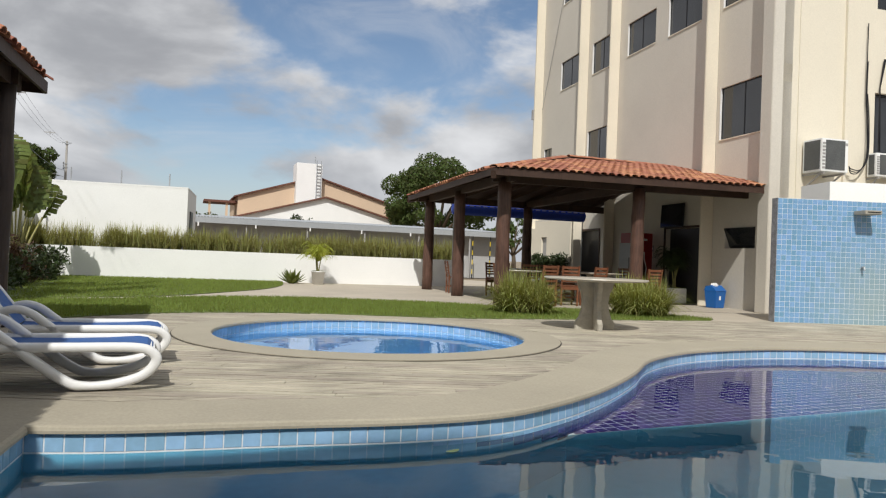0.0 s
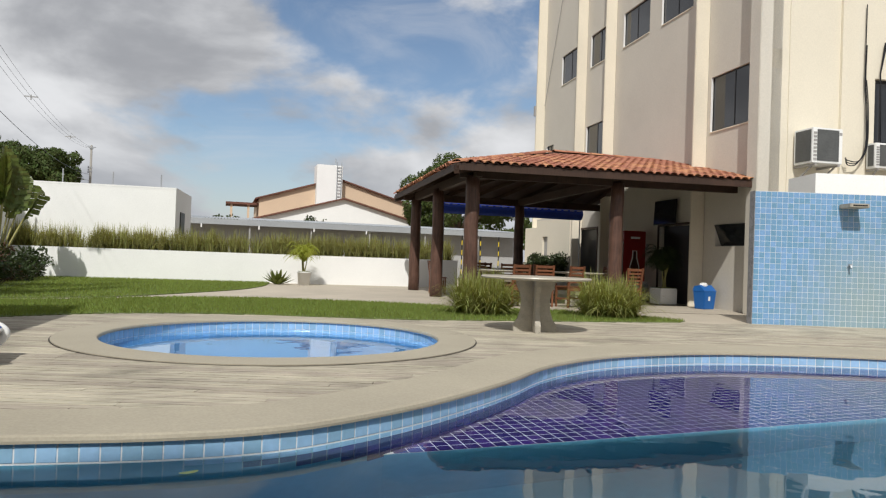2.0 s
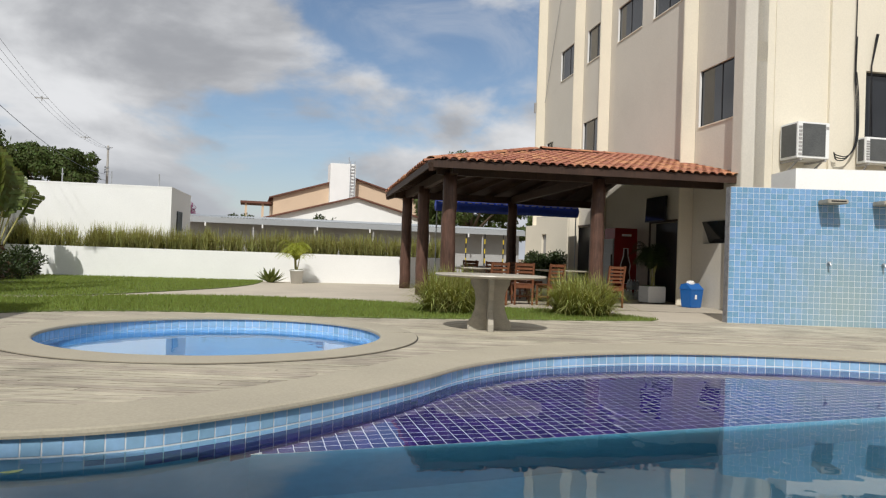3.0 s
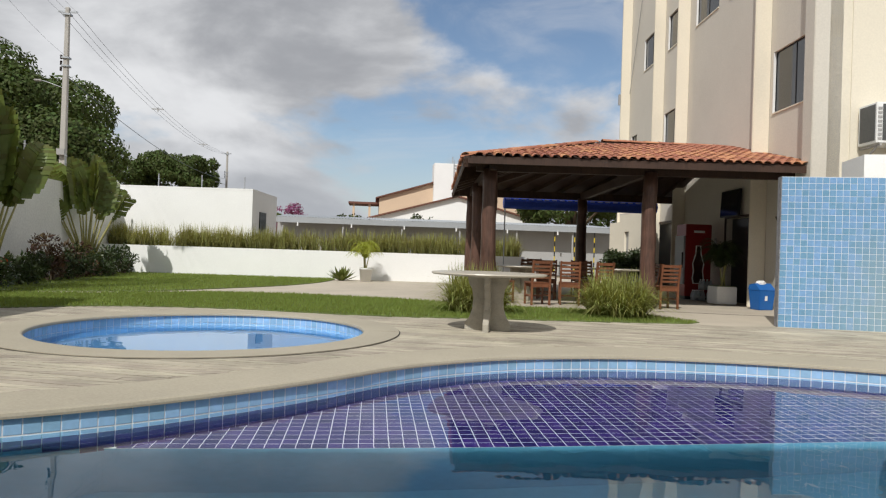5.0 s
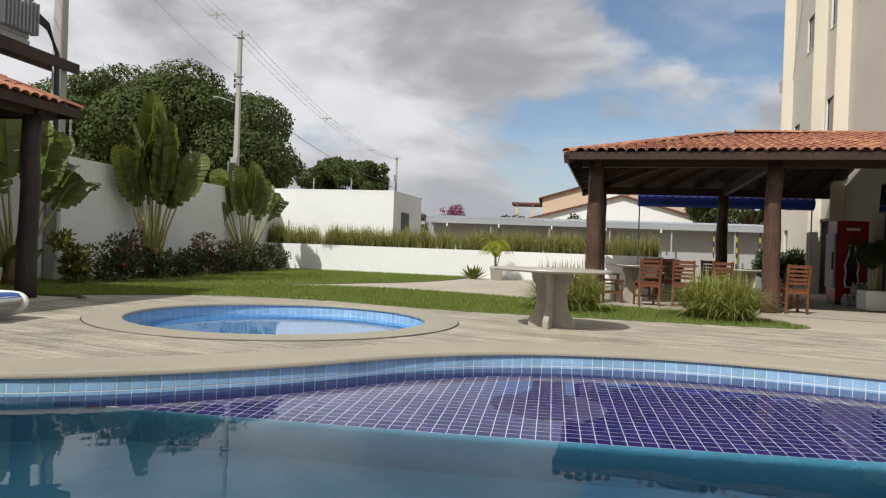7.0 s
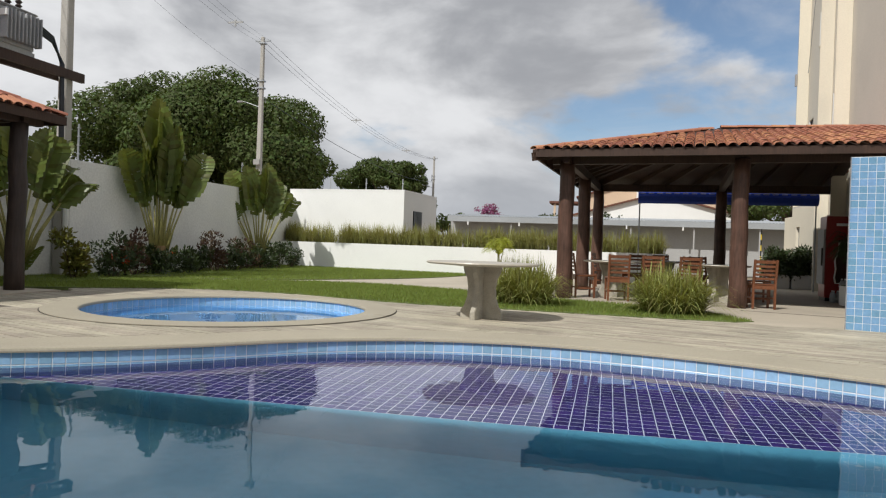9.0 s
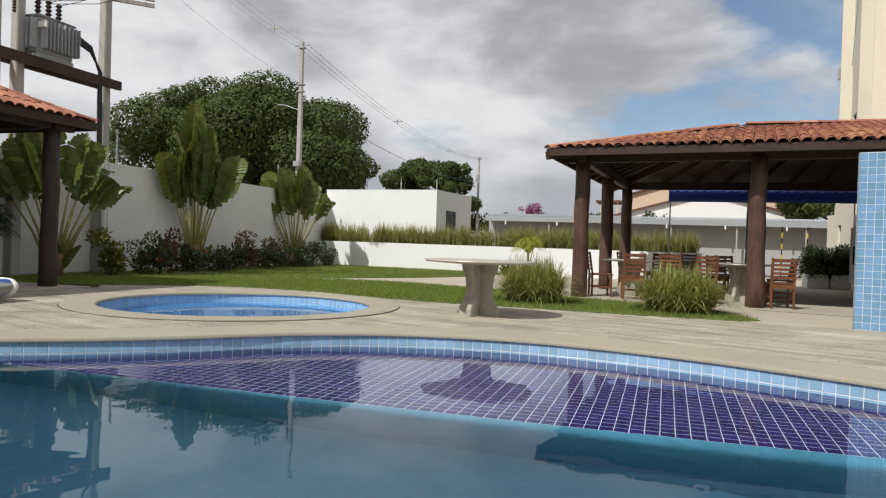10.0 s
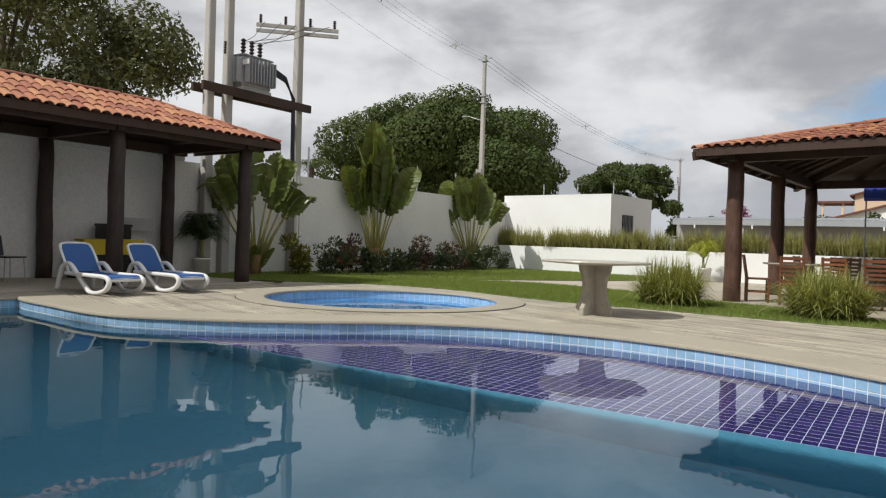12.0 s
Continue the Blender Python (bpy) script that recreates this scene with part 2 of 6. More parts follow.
M = {
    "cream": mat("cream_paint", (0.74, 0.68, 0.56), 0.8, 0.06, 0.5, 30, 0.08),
    # darker, greyer cream than the front's, for the west wall and roof slabs
    "cream_grey": mat("greyer_cream_paint", (0.62, 0.58, 0.51), 0.85, 0.08, 0.45, 30, 0.08),
    "white": mat("white_wall_paint", (0.85, 0.85, 0.84), 0.8, 0.05, 0.7, 35, 0.1),
    "white_old": mat("stained_white_paint", (0.79, 0.785, 0.77), 0.85, 0.14, 0.5, 20, 0.1),
    "coping": mat("beige_stone_coping", (0.365, 0.328, 0.255), 0.75, 0.13, 0.9, 55, 0.1),
    "deck": mat("weathered_deck_board", (0.378, 0.338, 0.268), 0.8, 0.5, 1.1, 42, 0.8, rnd=0.13, warm=0.012, stretch=(0.045, 1, 1), turn=19),
    "deck_under": mat("deck_gap", (0.05, 0.045, 0.04), 0.9, 0.2),
    "concrete": mat("path_concrete", (0.445, 0.392, 0.318), 0.85, 0.18, 0.8, 60, 0.15),
    "ground": mat("lawn_soil", (0.115, 0.15, 0.045), 0.95, 0.3, 1.5, 40, 0.3),
    "earth": mat("dry_ground", (0.25, 0.2, 0.14), 0.95, 0.25, 0.2, 8, 0.2),
    "clay": mat("clay_roof_tile", (0.40, 0.172, 0.10), 0.8, 0.22, 2.5, 50, 0.15, rnd=0.26, warm=0.014),
    "wood": mat("dark_stained_timber", (0.05, 0.026, 0.017), 0.6, 0.4, 2.0, 40, 0.4, stretch=(1, 1, 0.1)),
    "trunk_wood": mat("varnished_log", (0.10, 0.053, 0.039), 0.45, 0.5, 2.5, 30, 0.5, stretch=(1, 1, 0.12)),
    "chair_wood": mat("reddish_chair_wood", (0.17, 0.065, 0.032), 0.4, 0.3, 4, 60, 0.2, rnd=0.15, stretch=(1, 1, 0.2)),
    "stone": mat("granite_composite", (0.42, 0.39, 0.33), 0.8, 0.3, 5, 110, 0.7),
    "stone_top": mat("polished_stone_top", (0.45, 0.41, 0.34), 0.35, 0.15, 4, 90, 0.05),
    "rim_tile": mat("light_blue_glazed_tile", (0.30, 0.50, 0.71), 0.15, 0.1, 2, 20, 0.02, rnd=0.13, warm=0.006, spec=0.6),
    "rim_joined": mat("light_blue_glazed_tile_joined", (0.30, 0.50, 0.71), 0.15, 0.1, 2, 20, 0.02, rnd=0.13, warm=0.006, spec=0.6, island=True),
    "wall_tile": mat("mid_blue_wall_tile", (0.178, 0.345, 0.55), 0.2, 0.14, 0.8, 25, 0.02, rnd=0.14, warm=0.01, spec=0.6),
    "wall_tile_joined": mat("mid_blue_wall_tile_joined", (0.178, 0.345, 0.55), 0.2, 0.14, 0.8, 25, 0.02, rnd=0.14, warm=0.01, spec=0.6, island=True),
    "purple": mat("indigo_pool_tile", (0.021, 0.014, 0.115), 0.2, 0.1, 2, 20, 0.02, rnd=0.25, warm=0.01),
    "purple_joined": mat("indigo_pool_tile_joined", (0.021, 0.014, 0.115), 0.2, 0.1, 2, 20, 0.02, rnd=0.25, warm=0.01, island=True),
    "grout": mat("white_grout", (0.72, 0.74, 0.76), 0.85, 0.08, 3, 40, 0.1),
    "pool_blue": mat("teal_pool_lining", (0.105, 0.355, 0.51), 0.4, 0.08, 0.6, 14, 0.02),
    "kid_blue": mat("blue_pool_lining", (0.065, 0.20, 0.43), 0.4, 0.08, 0.6, 14, 0.02),
    "pebble": mat("grey_pebble_edge", (0.26, 0.26, 0.28), 0.7, 0.5, 8, 60, 0.6),
    "plastic": mat("white_moulded_plastic", (0.80, 0.80, 0.79), 0.35, 0.03, 2, 30, 0),
    "sling": mat("blue_mesh_sling", (0.04, 0.115, 0.33), 0.7, 0.15, 3, 300, 0.2),
    "black": mat("black_plastic", (0.012, 0.012, 0.014), 0.35, 0.2, 3, 40, 0.05),
    "dark_glass": mat("dark_window_glass", (0.02, 0.022, 0.026), 0.08, 0.15, 1, 3, 0, spec=0.8),
    "frame_grey": mat("grey_window_frame", (0.35, 0.34, 0.33), 0.5, 0.1),
    "tank_grey": mat("grey_transformer_paint", (0.40, 0.41, 0.42), 0.5, 0.15, 2, 30, 0.05),
    "roadside": leaf_mat("olive_loose_leaf", (0.088, 0.094, 0.035), 0.45, 0.03, 0.25, 0.7),
    "grille": mat("grey_fin_grille", (0.085, 0.088, 0.088), 0.55, 0.3, 3, 120, 0.4, stretch=(0.2, 0.2, 1)),
    "metal": mat("galvanised_metal", (0.42, 0.44, 0.46), 0.45, 0.15, 2, 30, 0.05, metal=0.6),
    "pole": mat("concrete_pole", (0.42, 0.40, 0.37), 0.85, 0.18, 0.8, 40, 0.2),
    "sheet": mat("pale_corrugated_sheet", (0.36, 0.38, 0.40), 0.5, 0.1, 0.8, 20, 0.05),
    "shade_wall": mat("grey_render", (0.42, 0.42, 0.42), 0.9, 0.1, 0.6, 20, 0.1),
    "beige_house": mat("beige_house_paint", (0.66, 0.50, 0.36), 0.85, 0.08, 0.4, 10, 0.05),
    "old_roof": mat("old_brown_roof_tile", (0.16, 0.07, 0.05), 0.85, 0.3, 1, 12, 0.2),
    "tarp": mat("blue_tarpaulin", (0.02, 0.06, 0.42), 0.5, 0.2, 2, 15, 0.2),
    "red": mat("red_enamel", (0.26, 0.018, 0.016), 0.3, 0.1, 2, 20, 0),
    "blue_bin": mat("blue_plastic", (0.015, 0.12, 0.40), 0.4, 0.08, 3, 30, 0.02),
    "yellow": mat("yellow_paint", (0.65, 0.48, 0.03), 0.5, 0.1),
    "dark_post": mat("dark_brown_post", (0.045, 0.03, 0.024), 0.6, 0.4, 2.5, 30, 0.5, stretch=(1, 1, 0.12)),
    "bark": mat("rough_bark", (0.10, 0.075, 0.05), 0.9, 0.35, 3, 25, 0.6),
    "lawn": leaf_mat("lawn_blade", (0.195, 0.25, 0.06), 0.35, 0.025, 0.35, 0.6),
    "tall_grass": leaf_mat("tall_grass_blade", (0.26, 0.27, 0.085), 0.5, 0.035, 0.3, 0.6),
    "planter_blade": leaf_mat("planter_blade", (0.27, 0.265, 0.10), 0.5, 0.035, 0.3, 0.6),
    "areca": leaf_mat("areca_leaf", (0.30, 0.33, 0.045), 0.3, 0.02, 0.35, 0.5),
    "palm_trunk": mat("fibrous_palm_trunk", (0.20, 0.13, 0.055), 0.8, 0.4, 3, 30, 0.5, stretch=(1, 1, 0.15)),
    "mango": leaf_mat("tree_leaf", (0.060, 0.085, 0.018), 0.4, 0.03, 0.2, 0.7),
    "dark_leaf": leaf_mat("dark_leaf", (0.042, 0.06, 0.022), 0.5, 0.03, 0.2, 0.45),
    "palm_leaf": leaf_mat("fan_palm_leaf", (0.115, 0.14, 0.034), 0.3, 0.025, 0.25, 0.35),
    "stalk": mat("pale_palm_stalk", (0.28, 0.26, 0.09), 0.55, 0.3, 3, 30, 0.2),
    "croton": leaf_mat("yellow_green_leaf", (0.165, 0.16, 0.035), 0.5, 0.05, 0.25, 0.5),
    "pale_leaf": leaf_mat("pale_floating_leaf", (0.42, 0.52, 0.22), 0.1, 0.01, 0.2, 0.4),
    "bottle_print": mat("printed_brown", (0.05, 0.016, 0.012), 0.35, 0.3, 5, 40, 0),
    "bronze_leaf": leaf_mat("bronze_leaf", (0.08, 0.045, 0.03), 0.5, 0.05, 0.2, 0.5),
    "flower": leaf_mat("orange_flower", (0.55, 0.10, 0.04), 0.3, 0.02, 0.3, 0.6),
    "pink": leaf_mat("magenta_blossom", (0.27, 0.09, 0.21), 0.3, 0.02, 0.3, 0.6),
    "water": glass_mat("pool_water", (0.94, 0.985, 1.0), 0.0, 1.333, 0.0022, 2.6),
}


def limescale(m, centre, radius, colour, most):
    """A cloudy limescale film that fades the glaze round one place."""
    nt = m.node_tree
    N, L = nt.nodes.new, nt.links.new
    b = nt.nodes["Principled BSDF"]
    old = b.inputs["Base Color"].links[0].from_socket
    geo, dist, noise = N("ShaderNodeNewGeometry"), N("ShaderNodeVectorMath"), N("ShaderNodeTexNoise")
    dist.operation = "DISTANCE"; dist.inputs[1].default_value = centre
    L(geo.outputs["Position"], dist.inputs[0]); L(geo.outputs["Position"], noise.inputs["Vector"])
    noise.inputs["Scale"].default_value, noise.inputs["Detail"].default_value = 1.6, 4
    add = N("ShaderNodeMath"); add.operation = "MULTIPLY_ADD"; add.inputs[1].default_value = 0.9
    L(noise.outputs[0], add.inputs[0]); L(dist.outputs["Value"], add.inputs[2])
    fall = N("ShaderNodeMapRange"); fall.interpolation_type = "SMOOTHSTEP"
    fall.inputs[1].default_value, fall.inputs[2].default_value = 0.4, radius + 0.45
    fall.inputs[3].default_value, fall.inputs[4].default_value = most, 0.0
    L(add.outputs[0], fall.inputs[0])
    mix = N("ShaderNodeMix"); mix.data_type = "RGBA"; mix.inputs[7].default_value = (*colour, 1)
    L(fall.outputs[0], mix.inputs["Factor"]); L(old, mix.inputs[6]); L(mix.outputs[2], b.inputs["Base Color"])


for k in ("wall_tile", "wall_tile_joined"):
    limescale(M[k], (12.85, 9.58, 0.35), 1.75, (0.30, 0.39, 0.40), 0.85)


# ---- mesh helpers ----
def link_mesh(name, bm, material, smooth=False):
    me = bpy.data.meshes.new(name)
    bm.normal_update()
    bm.to_mesh(me)
    bm.free()
    for m in material if isinstance(material, (list, tuple)) else [material]:
        me.materials.append(m)
    if smooth:
        for p in me.polygons:
            p.use_smooth = True
    return new(name, me)


def part(name, bm, material, parent=None, label="", smooth=False):
    ob = link_mesh(name, bm, material, smooth)
    ob.parent = parent
    if label:
        ob["label"] = label
    return ob


def thing(name, label, category, at=(0, 0, 0), turn=0.0, group=""):
    ob = new(name)
    ob.empty_display_size = 0.1
    ob.matrix_basis = pose(*at, 0, 0, turn)
    return tagged(ob, label, category, group)


def setting(name, bm, material, label="", category="", smooth=False):
    return tagged(link_mesh(name, bm, material, smooth), label or name.replace("_", " "), category or name.split("_")[0], "", "structure")


def raw(name, verts, faces, material, smooth=False):
    me = bpy.data.meshes.new(name)
    me.from_pydata(verts, [], faces)
    me.materials.append(material)
    if smooth:
        for p in me.polygons:
            p.use_smooth = True
    me.update()
    return new(name, me)


def box(bm, lo, hi, m=None, bevel=0.0):
    c = [(a + b) / 2 for a, b in zip(lo, hi)]
    s = [abs(b - a) for a, b in zip(lo, hi)]
    g = bmesh.ops.create_cube(bm, size=1.0, matrix=(m or Matrix()) @ Matrix.Translation(c) @ Matrix.Diagonal((*s, 1)))
    if bevel:
        es = list({e for v in g["verts"] for e in v.link_edges})
        bmesh.ops.bevel(bm, geom=es, offset=bevel, segments=2, affect="EDGES")
    return bm


def boxes(*spans, m=None, bevel=0.0):
    bm = bmesh.new()
    for lo, hi in spans:
        box(bm, lo, hi, m, bevel)
    return bm


def tube(bm, pts, radii, seg=10, cap=True):
    """A round tube along points, with one radius or one each."""
    pts = [Vector(p) for p in pts]
    radii = [radii] * len(pts) if isinstance(radii, (int, float)) else radii
    rings = []
    side = None
    for i, p in enumerate(pts):
        d = (pts[min(i + 1, len(pts) - 1)] - pts[max(i - 1, 0)]).normalized()
        if side is None:
            side = d.orthogonal().normalized()
        side = (side - d * side.dot(d)).normalized()
        up = d.cross(side)
        rings.append([bm.verts.new(p + radii[i] * (math.cos(a) * side + math.sin(a) * up)) for a in (2 * math.pi * k / seg for k in range(seg))])
    for a, b in zip(rings, rings[1:]):
        for k in range(seg):
            bm.faces.new((a[k], a[(k + 1) % seg], b[(k + 1) % seg], b[k]))
    if cap:
        bm.faces.new(rings[0][::-1]); bm.faces.new(rings[-1])
    return bm


def prism(bm, poly, z0, z1):
    """A flat-topped block over a plan polygon."""
    lo = [bm.verts.new((x, y, z0)) for x, y in poly]
    hi = [bm.verts.new((x, y, z1)) for x, y in poly]
    bm.faces.new(hi); bm.faces.new(lo[::-1])
    for i in range(len(poly)):
        j = (i + 1) % len(poly)
        bm.faces.new((lo[i], lo[j], hi[j], hi[i]))
    return bm


def beam(bm, a, b, w, h):
    """A straight timber of width w and height h between two points."""
    a, b = Vector(a), Vector(b)
    d = (b - a).normalized()
    s = Vector((0, 0, 1)).cross(d)
    s = s.normalized() if s.length > 1e-4 else Vector((1, 0, 0))
    u = d.cross(s)
    m = Matrix((s, d, u)).transposed().to_4x4()
    m.translation = (a + b) / 2
    L = (b - a).length
    return box(bm, (-w / 2, -L / 2, -h / 2), (w / 2, L / 2, h / 2), m)


def wall_cells(length, z0, z1, thick, holes, m):
    """A wall along local x with rectangular openings (x0, x1, z0, z1) that go through it."""
    xs = sorted({0, length, *[h[0] for h in holes], *[h[1] for h in holes]})
    zs = sorted({z0, z1, *[h[2] for h in holes], *[h[3] for h in holes]})
    bm = bmesh.new()
    for xa, xb in zip(xs, xs[1:]):
        for za, zb in zip(zs, zs[1:]):
            mx, mz = (xa + xb) / 2, (za + zb) / 2
            if not any(h[0] < mx < h[1] and h[2] < mz < h[3] for h in holes):
                box(bm, (xa, 0, za), (xb, thick, zb), m)
    bmesh.ops.remove_doubles(bm, verts=bm.verts, dist=1e-5)
    return bm


def smooth_line(pts, per=8):
    """A Catmull-Rom line through plan points."""
    P = [Vector(p) for p in pts]
    P = [2 * P[0] - P[1], *P, 2 * P[-1] - P[-2]]
    out = []
    for a, b, c, d in zip(P, P[1:], P[2:], P[3:]):
        for k in range(per):
            t = k / per
            out.append(0.5 * (2 * b + (c - a) * t + (2 * a - 5 * b + 4 * c - d) * t * t + (3 * b - a - 3 * c + d) * t ** 3))
    return out + [P[-2]]


def even(pts, step):
    """Points at an even step along a line of plan points."""
    out, left = [pts[0]], step
    for a, b in zip(pts, pts[1:]):
        L = (b - a).length
        at = left
        while at <= L:
            out.append(a + (b - a) * (at / L)); at += step
        left = at - L
    return out


def offset_line(pts, d):
    """The line moved d to its left side."""
    out = []
    for i, p in enumerate(pts):
        t = (pts[min(i + 1, len(pts) - 1)] - pts[max(i - 1, 0)]).normalized()
        out.append(p + d * Vector((-t.y, t.x)))
    return out


def inside(p, poly):
    x, y = p
    hit = False
    for i in range(len(poly)):
        (xa, ya), (xb, yb) = poly[i], poly[i - 1]
        if (ya > y) != (yb > y) and x < (xb - xa) * (y - ya) / (yb - ya) + xa:
            hit = not hit
    return hit


# ---- plan ----
EDGE = smooth_line([(-0.46, 4.15), (0.0, 4.06), (0.8, 4.00), (1.6, 3.93), (2.2, 3.99), (2.7, 4.21), (3.2, 4.52), (3.7, 4.91), (4.2, 5.36), (4.7, 5.88), (5.2, 6.25), (5.8, 6.55), (6.5, 6.71), (7.2, 6.75), (8.0, 6.63), (8.8, 6.39), (9.5, 6.07), (10.2, 5.68), (10.9, 5.12), (11.4, 4.4), (11.7, 3.2)])
POOL = [(p.x, p.y) for p in EDGE] + [(11.7, 0.55), (-0.80, 0.55)]
KID, KID_R, RING_R = Vector((2.526, 8.444)), 1.915, 2.33
WATER = -0.135


def STEP(x):
    """The straight edge of the shallow shelf."""
    return 4.28 + 0.03 * (x - 2)


LAWN_FRONT = [(p.x, p.y) for p in smooth_line([(-4.69, 9.45), (-2.90, 9.28), (-1.47, 9.96), (-0.46, 10.71), (0.57, 11.18), (2.04, 11.19), (3.50, 10.75), (4.95, 10.45), (6.18, 10.42), (7.80, 10.35), (9.47, 10.33)], 6)] + [(9.78, 10.60), (9.35, 11.53), (8.65, 12.42), (7.52, 12.82), (6.38, 13.28)] + [(p.x, p.y) for p in smooth_line([(5.97, 13.57), (5.23, 14.09), (4.60, 14.33), (2.95, 14.93), (1.52, 14.92), (0.67, 14.68), (-0.27, 14.19), (-0.89, 13.81), (-1.85, 13.60), (-4.84, 13.52)], 5)]
LAWN_BACK = [(-4.80, 13.75), (-1.86, 13.99), (-0.28, 14.59)] + [(p.x, p.y) for p in smooth_line([(0.44, 15.37), (1.16, 16.40), (2.30, 18.25), (3.01, 20.39), (3.31, 22.35)], 5)] + [(3.18, 23.48), (-5.05, 25.01)]


# ---- ground and pools ----
def ground():
    """One sheet to the horizon with the pools cut out of it."""
    bm = bmesh.new()
    ring = [(KID.x + (KID_R + 0.1) * math.cos(a), KID.y + (KID_R + 0.1) * math.sin(a)) for a in (2 * math.pi * k / 48 for k in range(48))]
    loops = [[(-900, -900), (900, -900), (900, 1500), (-900, 1500)], [(x, y) for x, y in POOL], ring]
    edges = []
    for lp in loops:
        vs = [bm.verts.new((x, y, -0.05)) for x, y in lp]
        edges += [bm.edges.new((vs[i], vs[(i + 1) % len(vs)])) for i in range(len(vs))]
    bmesh.ops.triangle_fill(bm, use_beauty=True, use_dissolve=False, edges=edges)
    for f in bm.faces:
        if f.normal.z < 0:
            f.normal_flip()
    return setting("ground", bm, M["earth"], "dry bare earth reaching to the horizon", "ground")


ground()


def sheet(name, poly, z, material, label, category):
    bm = bmesh.new()
    prism(bm, poly, -0.04, z)
    bmesh.ops.triangulate(bm, faces=[f for f in bm.faces if len(f.verts) > 4])
    return setting(name, bm, material, label, category)


# concrete path and pavilion floor, lawns laid over it
sheet("path", [(-4.75, 13.27), (-1.37, 13.58), (1.79, 14.33), (4.43, 13.84), (6.41, 12.91), (7.64, 12.56), (9.03, 10.25), (11.05, 10.14), (13.27, 12.34), (14.55, 27.61), (9.85, 33.84), (9.60, 22.35), (3.10, 23.57), (2.11, 18.29), (-4.79, 13.95)], 0.0, M["concrete"], "pale beige concrete path and pavilion floor", "path")
sheet("lawn_near", LAWN_FRONT, 0.012, M["ground"], "short green lawn strip beside the deck", "lawn")
sheet("lawn_far", LAWN_BACK, 0.016, M["ground"], "short green lawn before the white planter wall", "lawn")


def blades(name, n, inside_poly, height, width, material, label, seed, z=0.01, lean=0.5):
    rng = np.random.default_rng(seed)
    xs = [p[0] for p in inside_poly]; ys = [p[1] for p in inside_poly]
    verts, faces = [], []
    made = 0
    while made < n:
        x, y = rng.uniform(min(xs), max(xs)), rng.uniform(min(ys), max(ys))
        if not inside((x, y), inside_poly):
            continue
        a, h, b = rng.uniform(0, 6.283), height * rng.uniform(0.5, 1.25), rng.uniform(0, 6.283)
        w = width * rng.uniform(0.7, 1.3)
        dx, dy = math.cos(a) * w / 2, math.sin(a) * w / 2
        lx, ly = math.cos(b) * h * lean * rng.uniform(0, 1), math.sin(b) * h * lean * rng.uniform(0, 1)
        k = len(verts)
        verts += [(x - dx, y - dy, z), (x + dx, y + dy, z), (x + lx, y + ly, z + h)]
        faces.append((k, k + 1, k + 2))
        made += 1
    ob = raw(name, verts, faces, material)
    return tagged(ob, label, "grass", "", "stuff")


blades("lawn_grass", 75000, LAWN_FRONT, 0.05, 0.014, M["lawn"], "short bright green lawn grass", 3)
blades("lawn_grass", 52000, LAWN_BACK, 0.055, 0.018, M["lawn"], "short bright green lawn grass", 4)


def pool_basin():
    """Main basin: lining below the water, a shallow indigo shelf and a deeper part."""
    deep, shelf = -1.35, -0.60
    bm = bmesh.new()
    n = len(POOL)
    hi = [bm.verts.new((x, y, -0.148)) for x, y in POOL]
    lo = [bm.verts.new((x, y, deep)) for x, y in POOL]
    for i in range(n):
        j = (i + 1) % n
        bm.faces.new((hi[j], hi[i], lo[i], lo[j]))
    f = bm.faces.new(lo)
    bmesh.ops.triangulate(bm, faces=[f])
    bmesh.ops.recalc_face_normals(bm, faces=bm.faces)
    pool = setting("pool_basin", bm, M["pool_blue"], "pale blue tiled swimming pool basin", "pool")
    # the shelf slab under the indigo floor, from its straight step to the curved edge
    step = [(x, STEP(x)) for x in (2.80, 11.5)]
    poly = [step[0]] + [(p.x, p.y - 0.005) for p in EDGE if 2.80 < p.x < 11.55 and p.y > STEP(p.x)] + [step[1]]
    poly = poly[::-1]
    bm = bmesh.new()
    prism(bm, poly, shelf - 0.004, shelf)
    bmesh.ops.triangulate(bm, faces=[f for f in bm.faces if len(f.verts) > 4])
    bmesh.ops.recalc_face_normals(bm, faces=bm.faces)
    slab = setting("pool_shelf", bm, M["grout"], "shallow pool shelf of indigo tiles with white joints", "pool floor")
    base = [(x, y + (0.004 if i in (0, len(poly) - 1) else 0)) for i, (x, y) in enumerate(poly)]
    bm = bmesh.new()
    prism(bm, base, deep, shelf - 0.005)
    bmesh.ops.triangulate(bm, faces=[f for f in bm.faces if len(f.verts) > 4])
    bmesh.ops.recalc_face_normals(bm, faces=bm.faces)
    part("shelf_base", bm, M["pool_blue"], slab)
    return pool, slab, poly, shelf


BASIN, SHELF, SHELF_POLY, SHELF_Z = pool_basin()


def water_sheet(name, poly, z, label):
    bm = bmesh.new()
    f = bm.faces.new([bm.verts.new((x, y, z)) for x, y in poly])
    bmesh.ops.triangulate(bm, faces=[f])
    for f in bm.faces:
        if f.normal.z < 0:
            f.normal_flip()
    ob = setting(name, bm, M["water"], label, "water")
    ob.visible_shadow = False
    return ob


water_sheet("water_main", POOL, WATER, "clear still pool water with faint ripples")
water_sheet("water_round", [(KID.x + (KID_R - 0.002) * math.cos(a), KID.y + (KID_R - 0.002) * math.sin(a)) for a in (2 * math.pi * k / 64 for k in range(64))], WATER, "clear shallow water of the round pool")


